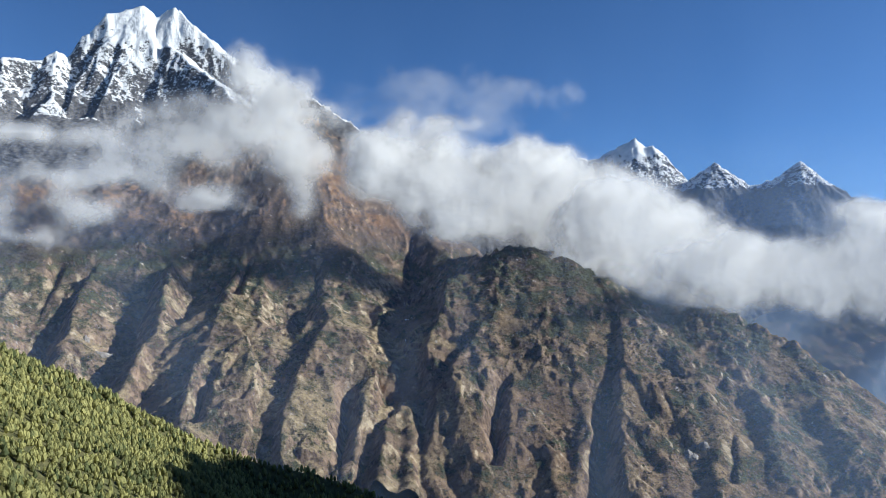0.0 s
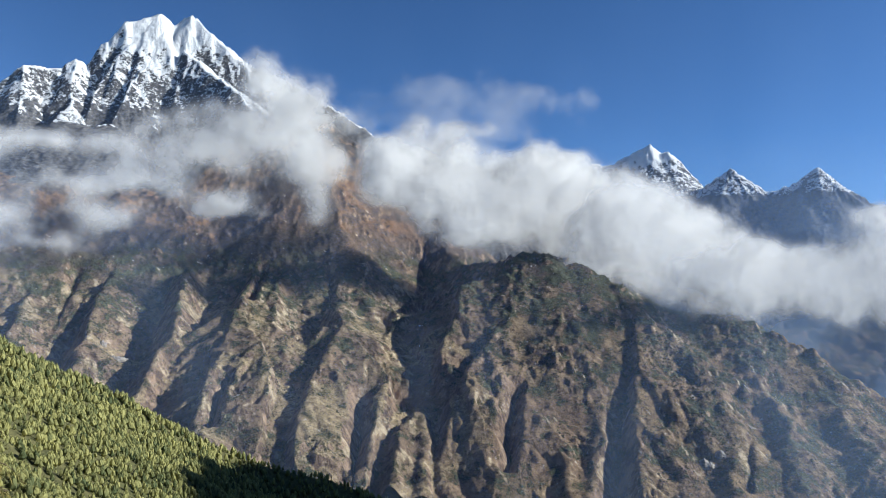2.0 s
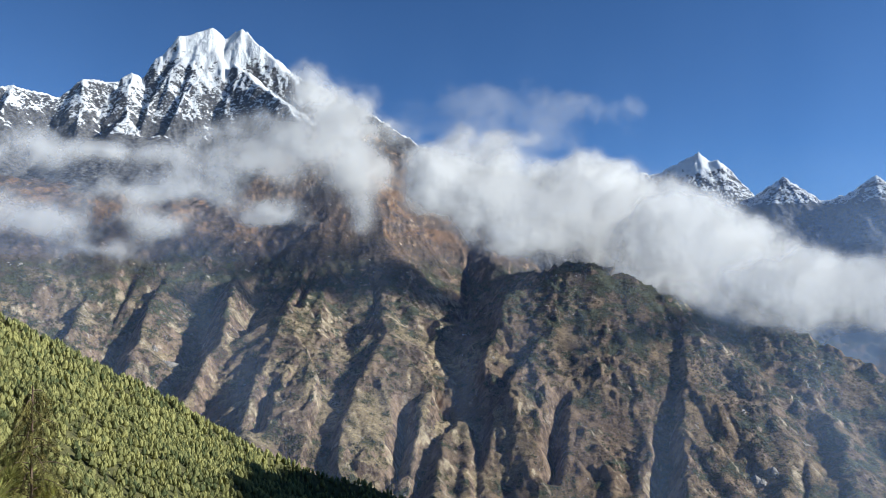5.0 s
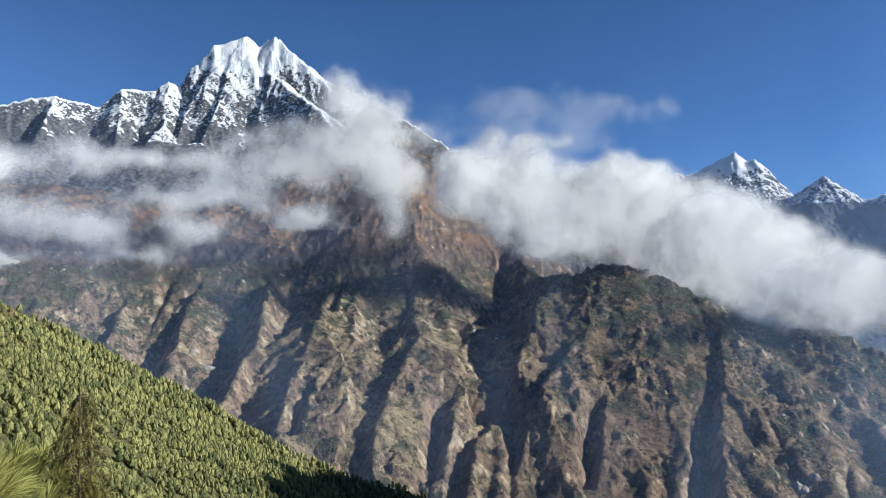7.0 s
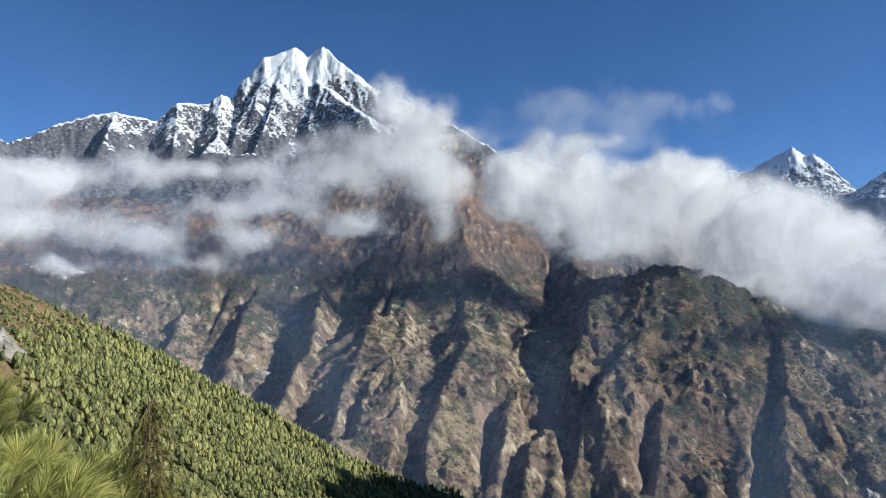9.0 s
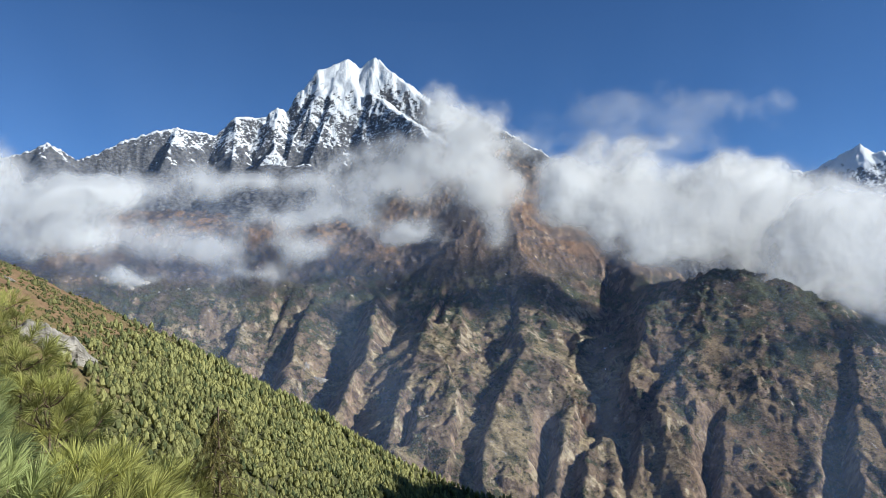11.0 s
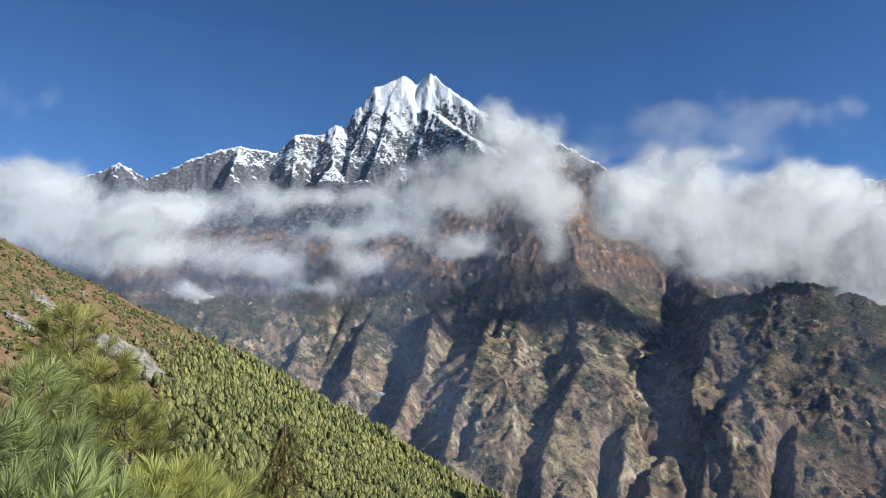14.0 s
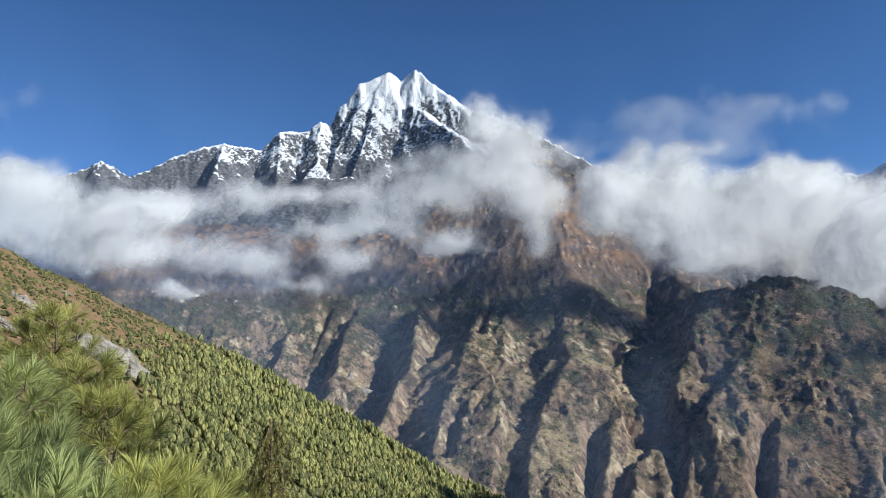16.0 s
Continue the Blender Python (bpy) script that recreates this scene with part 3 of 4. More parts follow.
cloud("cloud_bank", "white cloud rising behind the buttress shoulder", [
    ((567, 2388, 166), 145, 100, 0.92), ((665, 2364, 145), 168, 117, 0.97), ((774, 2334, 62), 190, 106, 0.99), ((890, 2293, 17), 134, 90, 0.98), ((833, 2347, 215), 45, 28, 0.6), ((514, 2405, 36), 100, 34, 0.6),
], 4, 110, 0.72)
cloud("cloud_bank", "white cloud bank trailing off beyond the buttress", [
    ((925, 2301, 9), 168, 100, 0.98), ((1156, 2239, -9), 180, 78, 0.95), ((1365, 2166, 9), 190, 100, 0.97), ((1338, 2173, 203), 90, 45, 0.7), ((1552, 2086, 25), 200, 112, 0.95),
], 4, 120, 0.72)
cloud("cloud", "thin edge of cloud spilling over the buttress crest", [
    ((516, 2056, 7), 75, 30, 0.8), ((622, 2016, -46), 90, 36, 0.9), ((720, 1971, -82), 100, 36, 0.9), ((818, 1910, -99), 110, 34, 0.85),
], 3, 60, 0.2)
cloud("cloud", "grey-white cloud wrapped round the high shoulder", [
    ((-712, 2499, 737), 85, 75, 0.9), ((-578, 2567, 609), 150, 110, 0.97), ((-768, 2532, 541), 150, 100, 0.92), ((-989, 2470, 459), 160, 95, 0.9), ((-563, 2606, 430), 130, 95, 0.85), ((-1161, 2413, 348), 150, 60, 0.75), ((-857, 2545, 284), 150, 48, 0.75), ((-545, 2630, 279), 60, 65, 0.6),
    ((-1208, 2368, 477), 150, 60, 0.75),
], 4, 120, 0.45)
cloud("cloud", "thin torn wisps of cloud against blue sky", [
    ((247, 2600, 687), 190, 60, 0.85), ((-64, 2599, 730), 190, 60, 0.75), ((-125, 2533, 576), 150, 75, 0.95), ((39, 2545, 533), 150, 70, 0.95), ((465, 2576, 662), 110, 40, 0.4), ((-332, 2518, 558), 90, 50, 0.7), ((-2074, 1564, 739), 120, 70, 0.65), ((81, 2573, 632), 330, 110, 0.7),
], 3, 100, 0.11)
cloud("cloud", "soft grey cloud leaning on the high shoulder", [
    ((-252, 2507, 451), 90, 70, 0.9), ((-156, 2525, 530), 85, 60, 0.85), ((-206, 2491, 313), 85, 60, 0.9), ((-44, 2500, 423), 110, 70, 0.9), ((-312, 2521, 381), 60, 60, 0.6), ((38, 2540, 551), 100, 40, 0.6),
], 4, 90, 0.44)
cloud("cloud", "broken cloud drifting below the snow line", [
    ((-1853, 2181, 468), 170, 65, 0.95), ((-1671, 2321, 480), 160, 50, 0.9), ((-1460, 2457, 494), 150, 48, 0.85), ((-1735, 2051, 271), 140, 75, 0.85), ((-1566, 2189, 216), 170, 60, 0.88), ((-1403, 2303, 134), 130, 48, 0.88), ((-1235, 2389, 241), 170, 60, 0.8), ((-1750, 2056, 57), 120, 55, 0.65), ((-1414, 2276, 333), 200, 50, 0.5),
], 4, 100, 0.34)
cloud("cloud", "bright heaped cloud rising behind the near hill", [
    ((-2243, 1772, 491), 140, 80, 0.97), ((-2373, 1602, 463), 150, 100, 0.98), ((-2188, 1713, 348), 160, 90, 0.95), ((-2026, 1895, 380), 160, 70, 0.92), ((-1888, 2023, 430), 140, 60, 0.9), ((-1969, 1974, 261), 170, 75, 0.9), ((-1736, 2065, 111), 100, 34, 0.42),
], 4, 120, 0.6)


# ---------- haze ----------
def haze_material():
    """Thin blue air: faint veils that scatter the sun, fading out upwards."""
    n = Nodes("haze")
    a = n.math("MULTIPLY", n.ramp(n.noise(0.002, 3, 0.5), 0.2, 0.8, 0.42, 0.58), n.attr("thick"))
    df, tl, mx, tp, fin = n.add("BsdfDiffuse"), n.add("BsdfTranslucent"), n.add("MixShader"), n.add("BsdfTransparent"), n.add("MixShader")
    for s in (df, tl):
        n.put(s.inputs["Color"], (0.40, 0.55, 0.84))
    n.put(mx.inputs[0], 0.5)
    n.tree.links.new(df.outputs[0], mx.inputs[1]), n.tree.links.new(tl.outputs[0], mx.inputs[2])
    n.put(fin.inputs[0], a)
    n.tree.links.new(tp.outputs[0], fin.inputs[1]), n.tree.links.new(mx.outputs[0], fin.inputs[2])
    n.tree.links.new(fin.outputs[0], n.out.inputs["Surface"])
    n.tree.nodes.remove(n.bsdf)
    return n.mat


HAZE = haze_material()
for hr, b0, b1, top, thick in ((1150, -70, 50, 520, 0.42), (2750, -70, 50, 560, 0.44), (4250, 3, 50, 800, 0.75)):
    hb, hz = np.meshgrid(np.radians(np.arange(b0, b1, 1.5)), np.arange(-640, top, 40.0), indexing="ij")
    hw = hr + 40 * fbm(hb * 6, hz / 300, 3, hr)
    amount = thick * np.clip((top - hz) / (top + 250), 0, 1) * np.clip((np.degrees(hb) - b0) / 6, 0, 1)
    if hr == 2750:
        amount = amount * (1 + 0.9 * step(np.degrees(hb), 15, 26))  # thicker in the side valley
    tagged(sheet("haze", hw * np.sin(hb), hw * np.cos(hb), hz, HAZE), "thin blue haze hanging in the valley", "haze", kind="stuff").data.attributes.new("thick", "FLOAT", "POINT").data.foreach_set("value", amount.astype(np.float32).ravel())


def tube(path, radii, sides=6):
    """A tapered limb along a path."""
    vs, fs = [], []
    for k, (p, r) in enumerate(zip(path, radii)):
        d = Vector(path[min(k + 1, len(path) - 1)]) - Vector(path[max(k - 1, 0)])
        q = d.to_track_quat("Z", "Y")
        for j in range(sides):
            a = 6.2831853 * j / sides
            vs.append(tuple(Vector(p) + q @ Vector((r * math.cos(a), r * math.sin(a), 0))))
    for k in range(len(path) - 1):
        for j in range(sides):
            a, c = k * sides + j, k * sides + (j + 1) % sides
            fs += [(a, c, c + sides), (a, c + sides, a + sides)]
    return np.array(vs), np.array(fs)


def part(name, mesh, material, parent, label="", tint=None, smooth=True):
    ob = soup(name, mesh[0], mesh[1], material, tint, smooth)
    ob.parent = parent
    if label:
        ob["label"] = label
    return ob


# ---------- forest on the near hill ----------
def fir(rng, height, tufts):
    """One young pine: a ragged core, tinted darker low down for the shade inside the crown, and, all over it,
    paler-tipped shoots that stand out and up.
    Gives the corners, the triangles and how much lighter or darker each corner is."""
    bm = bmesh.new()
    bmesh.ops.create_icosphere(bm, subdivisions=1, radius=1.0)
    lean, wide = rng.normal(0, 0.05, 2), 0.29 + 0.10 * rng.rand()
    vs, dt = [], []
    for v in bm.verts:
        s = 0.5 + 0.5 * v.co.z
        r = wide * (1.0 - 0.5 * s) * (0.55 + 0.6 * rng.rand())
        vs.append((height * (v.co.x * r + lean[0] * s), height * (v.co.y * r + lean[1] * s), height * (0.02 + 0.84 * s + 0.08 * (rng.rand() - 0.5))))
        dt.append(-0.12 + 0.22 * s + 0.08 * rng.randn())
    fs = [tuple(v.index for v in f.verts) for f in bm.faces]
    bm.free()
    for k in range(tufts):
        s = 0.04 + 0.94 * (k + rng.rand()) / tufts
        a = k * 2.39996 + rng.normal(0, 0.3)
        out, side = np.array([math.cos(a), math.sin(a), 0.0]), np.array([-math.sin(a), math.cos(a), 0.0])
        root = out * height * wide * (1.0 - 0.8 * s) * 0.5 * (0.5 + 0.7 * rng.rand()) + np.array([lean[0] * s, lean[1] * s, 0.86 * s]) * height
        tip = root + out * height * wide * (0.85 - 0.6 * s) * (0.4 + 0.7 * rng.rand()) + side * height * 0.06 * rng.randn() + np.array([0, 0, height * (0.06 + 0.13 * rng.rand())])
        w = height * (0.045 + 0.05 * (1 - s)) * (26.0 / tufts) ** 0.3
        i = len(vs)
        vs += [tuple(root + side * w), tuple(root - side * w), tuple(tip)]
        fs += [(i, i + 1, i + 2)]
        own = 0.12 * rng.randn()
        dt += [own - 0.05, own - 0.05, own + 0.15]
    return np.array(vs, float), np.array(fs), np.array(dt)


def scatter(name, spots, shapes, material, rng, low=0.7, high=1.3, grow=0.0, smooth=False, tone=None):
    """Many small plants as one mesh: spots (x, y, z), random turn, size and tint."""
    V, F, T, base = [], [], [], 0
    for p in spots:
        sv, sf, *shade = shapes[rng.randint(len(shapes))]
        a, k = rng.rand() * 6.28, low + (high - low) * rng.rand()
        if grow:
            k *= min(1.1, max(0.72, math.hypot(p[0], p[1]) / grow))
        ca, sa = math.cos(a) * k, math.sin(a) * k
        V.append(np.stack([sv[:, 0] * ca - sv[:, 1] * sa + p[0], sv[:, 0] * sa + sv[:, 1] * ca + p[1], sv[:, 2] * k + p[2]], 1))
        own = rng.normal(0.5, 0.2) if tone is None else tone[len(T)]
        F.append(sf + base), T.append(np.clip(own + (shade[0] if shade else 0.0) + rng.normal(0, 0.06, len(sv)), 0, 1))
        base += len(sv)
    return soup(name, np.concatenate(V), np.concatenate(F), material, np.concatenate(T), smooth)


rng = np.random.RandomState(5)
BUSHES = []
for _ in range(5):
    bm = bmesh.new()
    bmesh.ops.create_icosphere(bm, subdivisions=1, radius=2.3)
    for v in bm.verts:
        v.co = v.co * (0.7 + 0.6 * rng.rand())
        v.co.z = v.co.z * 0.8 + 1.0
    BUSHES.append((np.array([v.co[:] for v in bm.verts]), np.array([[v.index for v in f.verts] for f in bm.faces])))
    bm.free()
FIRS, SMALL_FIRS = [fir(rng, 4.2, 40) for _ in range(14)], [fir(rng, 4.2, 17) for _ in range(14)]
n = 25000
fb, fr = np.radians(rng.uniform(-62, -3, n)), rng.uniform(90, 500, n)
fx, fy = fr * np.sin(fb), fr * np.cos(fb)
fz = ground_height(fx, fy)
hillside = fz > -0.95 * (fx * math.sin(radians(-15)) + fy * math.cos(radians(-15))) + 4
wooded = fbm(fx / 40, fy / 40, 3, 401) * 18 + fz + 0.9 * np.maximum(0, -34 - np.degrees(fb))
keep = hillside & (wooded < 4) & (rng.rand(n) < np.interp(wooded, [-23, -16, -8, 2], [1.0, 0.75, 0.3, 0.08]) * np.where(fr < 300, 1.25, 0.95))
# pale yellowing pines and dark blue-green ones, mixed, in loose stands
tone = 0.64 + 0.35 * fbm(fx / 30, fy / 30, 3, 431) + np.where(rng.rand(n) < 0.25, -0.38, 0.0) + rng.normal(0, 0.15, n)
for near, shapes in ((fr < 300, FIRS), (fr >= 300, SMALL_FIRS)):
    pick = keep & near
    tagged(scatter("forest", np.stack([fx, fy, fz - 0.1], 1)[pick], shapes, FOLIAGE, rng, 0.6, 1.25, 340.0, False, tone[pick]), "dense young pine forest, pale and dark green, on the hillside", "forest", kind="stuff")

# single pines standing above the wood
TRUNK = plain_material("trunk_bark", (0.10, 0.07, 0.05), (0.2, 0.15, 0.11), 8)


def hill_pine(shape, place, size):
    ob = new("pine_tree")
    stem, crown = tube([(0, 0, -0.3), (0.05, 0, 1.6), (0, 0.04, 3.6)], [0.14, 0.1, 0.04], 6), shape[:2]
    part("trunk", stem, TRUNK, ob)
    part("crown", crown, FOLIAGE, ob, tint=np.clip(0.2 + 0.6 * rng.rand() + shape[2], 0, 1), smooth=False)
    ob.location, ob.scale = place, (size, size, size)
    return tagged(ob, "young pine with a ragged green crown on the turf", "tree", "single pines on the hill")


rng = np.random.RandomState(8)
n = 700
tb, tr = np.radians(rng.uniform(-58, -26, n)), rng.uniform(190, 440, n)
tx, ty = tr * np.sin(tb), tr * np.cos(tb)
tz = ground_height(tx, ty)
edge = 14 * fbm(tx / 45, ty / 45, 3, 411) + tz
stands = [(tx[k], ty[k], tz[k]) for k in range(n) if -10 < edge[k] < 10 and tz[k] > -60][:90]
firsts = [hill_pine(FIRS[k], stands[k], 0.6 + 0.3 * rng.rand()) for k in range(4)]
for k, place in enumerate(stands[4:]):
    copy_thing(firsts[k % 4], pose(*place, 0, 0, 360 * rng.rand()) @ Matrix.Scale(0.55 + 0.4 * rng.rand(), 4))

# low bushes on the turf
TUFTS = []
for _ in range(6):
    v = np.array([(1, 0, 0), (0, 1, 0), (-1, 0, 0), (0, -1, 0), (0, 0, 1.1), (0, 0, -0.4)]) * (0.35 + 0.3 * rng.rand(6, 1))
    TUFTS.append((v + 0.1 * rng.randn(6, 3), np.array([(0, 1, 4), (1, 2, 4), (2, 3, 4), (3, 0, 4), (1, 0, 5), (2, 1, 5), (3, 2, 5), (0, 3, 5)])))
n = 46000
ub, ur = np.radians(rng.uniform(-66, -20, n)), np.sqrt(rng.uniform(120 ** 2, 460 ** 2, n))
ux, uy = ur * np.sin(ub), ur * np.cos(ub)
uz = ground_height(ux, uy)
thick = fbm(ux / 30, uy / 30, 4, 421)
open_turf = (uz > -45) & (uz > -0.95 * (ux * math.sin(radians(-15)) + uy * math.cos(radians(-15))) + 4)
keep = open_turf & (thick + 0.25 * rng.rand(n) > 0.003 * np.maximum(uz, 0) - 0.05)
tagged(scatter("bushes", np.stack([ux, uy, uz], 1)[keep][:14000], TUFTS, TURF_BUSH, rng, 0.5, 2.0), "low dark green bushes dotted over brown turf", "bushes", kind="stuff")
keep = open_turf & (thick > 0.02) & (rng.rand(n) < 0.22)
tagged(scatter("shrubs", np.stack([ux, uy, uz - 0.3], 1)[keep][:2600], BUSHES, TURF_BUSH, rng, 0.14, 0.42), "rounded olive-green shrubs on brown turf", "shrubs", kind="stuff")


def outcrop(label, place, width, height, depth, face, seed, material=None, fall=0.0):
    """A weathered rock face standing out of the turf, split by upright cracks."""
    bm = bmesh.new()
    bmesh.ops.create_grid(bm, x_segments=44, y_segments=34, size=0.5)
    for v in bm.verts:
        s, t = v.co.x, v.co.y + 0.5
        crack = abs(noise.noise((s * 5 + seed, t * 0.8, seed))) ** 0.5
        block = noise.cell_vector(Vector((s * 4 + seed, t * 2.5, 1.0)))[0]
        wob = 0.12 * noise.noise((s * 4 + seed, t * 4, 3.0))
        edge = max(0.0, 1 - min(1.0, abs(s) * 2 + wob) ** 4) * max(0.0, 1 - min(1.0, abs(2 * t - 1) + wob) ** 4)
        out = edge * (0.75 + 0.18 * crack + 0.14 * block + 0.15 * noise.fractal(Vector((s * 6, t * 6, seed)), 1.0, 2.0, 4))
        top = 1 - 0.45 * (s + 0.5) + 0.35 * noise.noise((s * 6, seed, 0)) + 0.15 * noise.noise((s * 19, seed, 2))
        top *= 1 - 0.8 * abs(2 * s) ** 2.5
        v.co = Vector((s * width, -depth * out + depth * 0.5, (t - 0.56) * height * top))
        v.co.y += 0.25 * v.co.z
        v.co.z -= fall * s * width
    ob = new("rock_outcrop", bpy.data.meshes.new("rock_outcrop"))
    bm.to_mesh(ob.data)
    bm.free()
    ob.data.materials.append(material or CRAG)
    for f in ob.data.polygons:
        f.use_smooth = False
    ob.matrix_world = pose(*place, 0, 0, face)
    return tagged(ob, label, "rock")


for label, place, width, height, depth, seed in (
    ("large pale grey rock face standing out of the hillside", (-145.8, 145.4, -9.7), 21, 17, 6, 2.0),
    ("low weathered boulder in brown turf", (-189.7, 155.4, 6.9), 11, 7, 5, 5.0),
    ("broken pale rocks in brown turf", (-158.4, 127.3, -0.2), 9, 5, 4, 9.0),
    ("small pale rock in brown turf", (-162.3, 125.7, 2.3), 6, 4, 3, 12.0),
    ("small rock on the turf", (-245, 221, 20), 6, 3, 3, 15.0),
):
    p = Vector(place)
    p.z = float(ground_height(np.array([p.x]), np.array([p.y]))[0])
    outcrop(label, p, width, height, depth, 48.0, seed, fall=0.38)


# boulders and pale scars on the valley wall
PALE_ROCK = plain_material("pale_scree", (0.16, 0.14, 0.12), (0.42, 0.37, 0.31), 0.09, 0.95, 0.8, 2.0, (1, 1, 0.5))
for label, x, y, width, height, depth, material in (
    ("pale landslip scar under the scrub", -931, 1904, 58, 30, 8, PALE_ROCK),
    ("pale landslip scar under the scrub", -982, 1921, 22, 34, 7, PALE_ROCK),
    ("heap of large grey boulders", 531, 1507, 40, 34, 14, PALE_ROCK),
    ("heap of large grey boulders", 569, 1520, 30, 26, 12, PALE_ROCK),
    ("white scree in a high gully", -1719, 2102, 60, 26, 8, PALE_ROCK),
    ("white scree in a high gully", -1730, 2054, 26, 34, 8, PALE_ROCK),
):
    z = float(wall_height(np.array([x * 1.0]), np.array([y * 1.0]))[0])
    outcrop(label, (x, y, z), width, height, depth, -math.degrees(math.atan2(x, y)) + 8, x * 0.37, material)


# ---------- scrub on the mountainside ----------
n = 80000
sb_, sr_ = np.radians(rng.uniform(-56, 40, n)), 1400 + 1300 * rng.rand(n)
sx, sy = sr_ * np.sin(sb_), sr_ * np.cos(sb_)
sz = wall_height(sx, sy)
patch = fbm(sx / 160, sy / 160, 4, 501) + 0.5 * fbm(sx / 34, sy / 34, 2, 505) + 0.25 * step(sz, -380, -60) - 0.3
keep = (patch > 0.0) & (sz > -600) & (sz < 240)
tagged(scatter("scrub", np.stack([sx, sy, sz], 1)[keep][:11500], BUSHES, SCRUB, rng, 0.5, 1.2), "dark low scrub and small trees on the slope", "shrubs", kind="stuff")


# ---------- pines beside the lookout ----------
def brush(rng, p, axis, length, count, needle, tone, sag=0.1, low=0.35, high=1.05):
    """The needles of one shoot: they fan out from its end, the younger ones closer to its line."""
    axis = np.array(axis) / np.linalg.norm(axis)
    side = np.cross(axis, (0.3, 0.2, 0.9))
    side /= np.linalg.norm(side)
    other = np.cross(axis, side)
    s, a = rng.rand(count) ** 0.7, rng.rand(count) * 6.2831853
    spread = (high - (high - low) * s) * (0.75 + 0.5 * rng.rand(count))
    out = side * np.cos(a)[:, None] + other * np.sin(a)[:, None]
    d = axis * np.cos(spread)[:, None] + out * np.sin(spread)[:, None]
    q = np.array(p) + axis * (length * s)[:, None]
    ln = needle * (0.7 + 0.45 * rng.rand(count))
    mid = q + d * (ln * 0.55)[:, None]
    tip = q + d * ln[:, None] - np.array([0, 0, 1.0]) * (sag * ln * (0.4 + rng.rand(count)))[:, None]
    e = np.cross(d, rng.randn(count, 3))
    e = e / np.linalg.norm(e, axis=1, keepdims=True) * 0.0019
    V = np.stack([q - e * 0.7, q + e * 0.7, mid - e, mid + e, tip], 1).reshape(-1, 3)
    i = np.arange(count)[:, None] * 5
    F = np.stack([i + np.array([0, 1, 3]), i + np.array([0, 3, 2]), i + np.array([2, 3, 4])], 1).reshape(-1, 3)
    return V, F, np.repeat(np.clip(tone + rng.normal(0, 0.13, count), 0, 1), 5)


def joined(pieces):
    """Several pieces (corners, triangles, tints) as one."""
    V, F, T, base = [], [], [], 0
    for v, f, t in pieces:
        V.append(v), F.append(f + base), T.append(t)
        base += len(v)
    return np.concatenate(V), np.concatenate(F), np.concatenate(T)


def pine(label, top, depth, reach, leaves, rng, needle=0.165, gap=0.2):
    """A young pine: trunk, whorls of limbs that turn up at their ends, and a brush of long needles on every shoot."""
    foot = (top[0] + 0.12, top[1] + 0.05, float(ground_height(np.array([top[0] + 0.12]), np.array([top[1] + 0.05]))[0]) - 0.1)
    ob = new("pine_tree")
    ob.location = foot
    tagged(ob, label, "tree", "pines beside the lookout")
    t = np.array(top) - np.array(foot) - np.array([0, 0, 0.22 if math.hypot(top[0], top[1]) < 6 else 0.08])
    tall, own = t[2], 0.68 + 0.12 * rng.randn()
    path = [tuple(t * s + np.array([0.05 * math.sin(3 * s * tall), 0.04 * math.cos(2.3 * s * tall), 0]) * (1 - s)) for s in np.linspace(0, 1, 9)]
    part("trunk", tube(path, [0.010 * tall * (1 - s) + 0.006 for s in np.linspace(0, 1, 9)]), BARK, ob)
    lead = brush(rng, t - np.array([0, 0, 0.2]), (0.05, 0, 1), 0.24, 150, needle, own + 0.15)
    part("needles", lead[:2], leaves, ob, tint=lead[2])
    whorls = max(2, int(depth / gap))
    for w in range(whorls):
        drop = 0.1 + depth * w / whorls
        for k in range(5):
            a = 6.2831853 * (k + 0.6 * rng.rand()) / 5 + 0.7 * w
            ln = reach * (0.3 + 0.7 * min(1.0, drop / min(depth, 0.8))) * (0.7 + 0.5 * rng.rand())
            out = np.array([math.cos(a), math.sin(a), 0])
            start = t - np.array([0, 0, drop + 0.05 * rng.rand()])
            bend = [start + out * ln * u + np.array([0, 0, ln * (0.1 * u + 0.5 * u * u)]) for u in np.linspace(0, 1, 5)]
            wood = [tube([tuple(p) for p in bend], [0.011 - 0.0018 * j for j in range(5)], 5)]
            # lower whorls tinted darker, putting the shade under the crown into the colour
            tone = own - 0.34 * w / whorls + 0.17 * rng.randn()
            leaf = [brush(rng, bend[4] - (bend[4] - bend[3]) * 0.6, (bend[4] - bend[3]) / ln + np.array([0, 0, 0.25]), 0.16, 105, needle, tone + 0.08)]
            for j in range(int((2 + 5 * ln) * 0.2 / gap)):
                u = 0.4 + 0.5 * rng.rand()
                i = min(int(u * 4), 3)
                p = bend[i] + (bend[i + 1] - bend[i]) * (u * 4 - i)
                axis = out * 0.6 + rng.randn(3) * 0.5 + np.array([0, 0, 0.6])
                axis /= np.linalg.norm(axis)
                tip = p + axis * (0.1 + 0.1 * rng.rand())
                wood.append(tube([tuple(p), tuple(tip)], [0.006, 0.004], 4))
                leaf.append(brush(rng, tip - axis * 0.08, axis, 0.12, 80, needle * 0.92, tone + 0.12 * rng.randn()))
            sticks = joined([(v, f, np.zeros(len(v))) for v, f in wood])
            branch = part("branch", sticks[:2], BARK, ob)
            green = joined(leaf)
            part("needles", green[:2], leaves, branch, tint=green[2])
    return ob


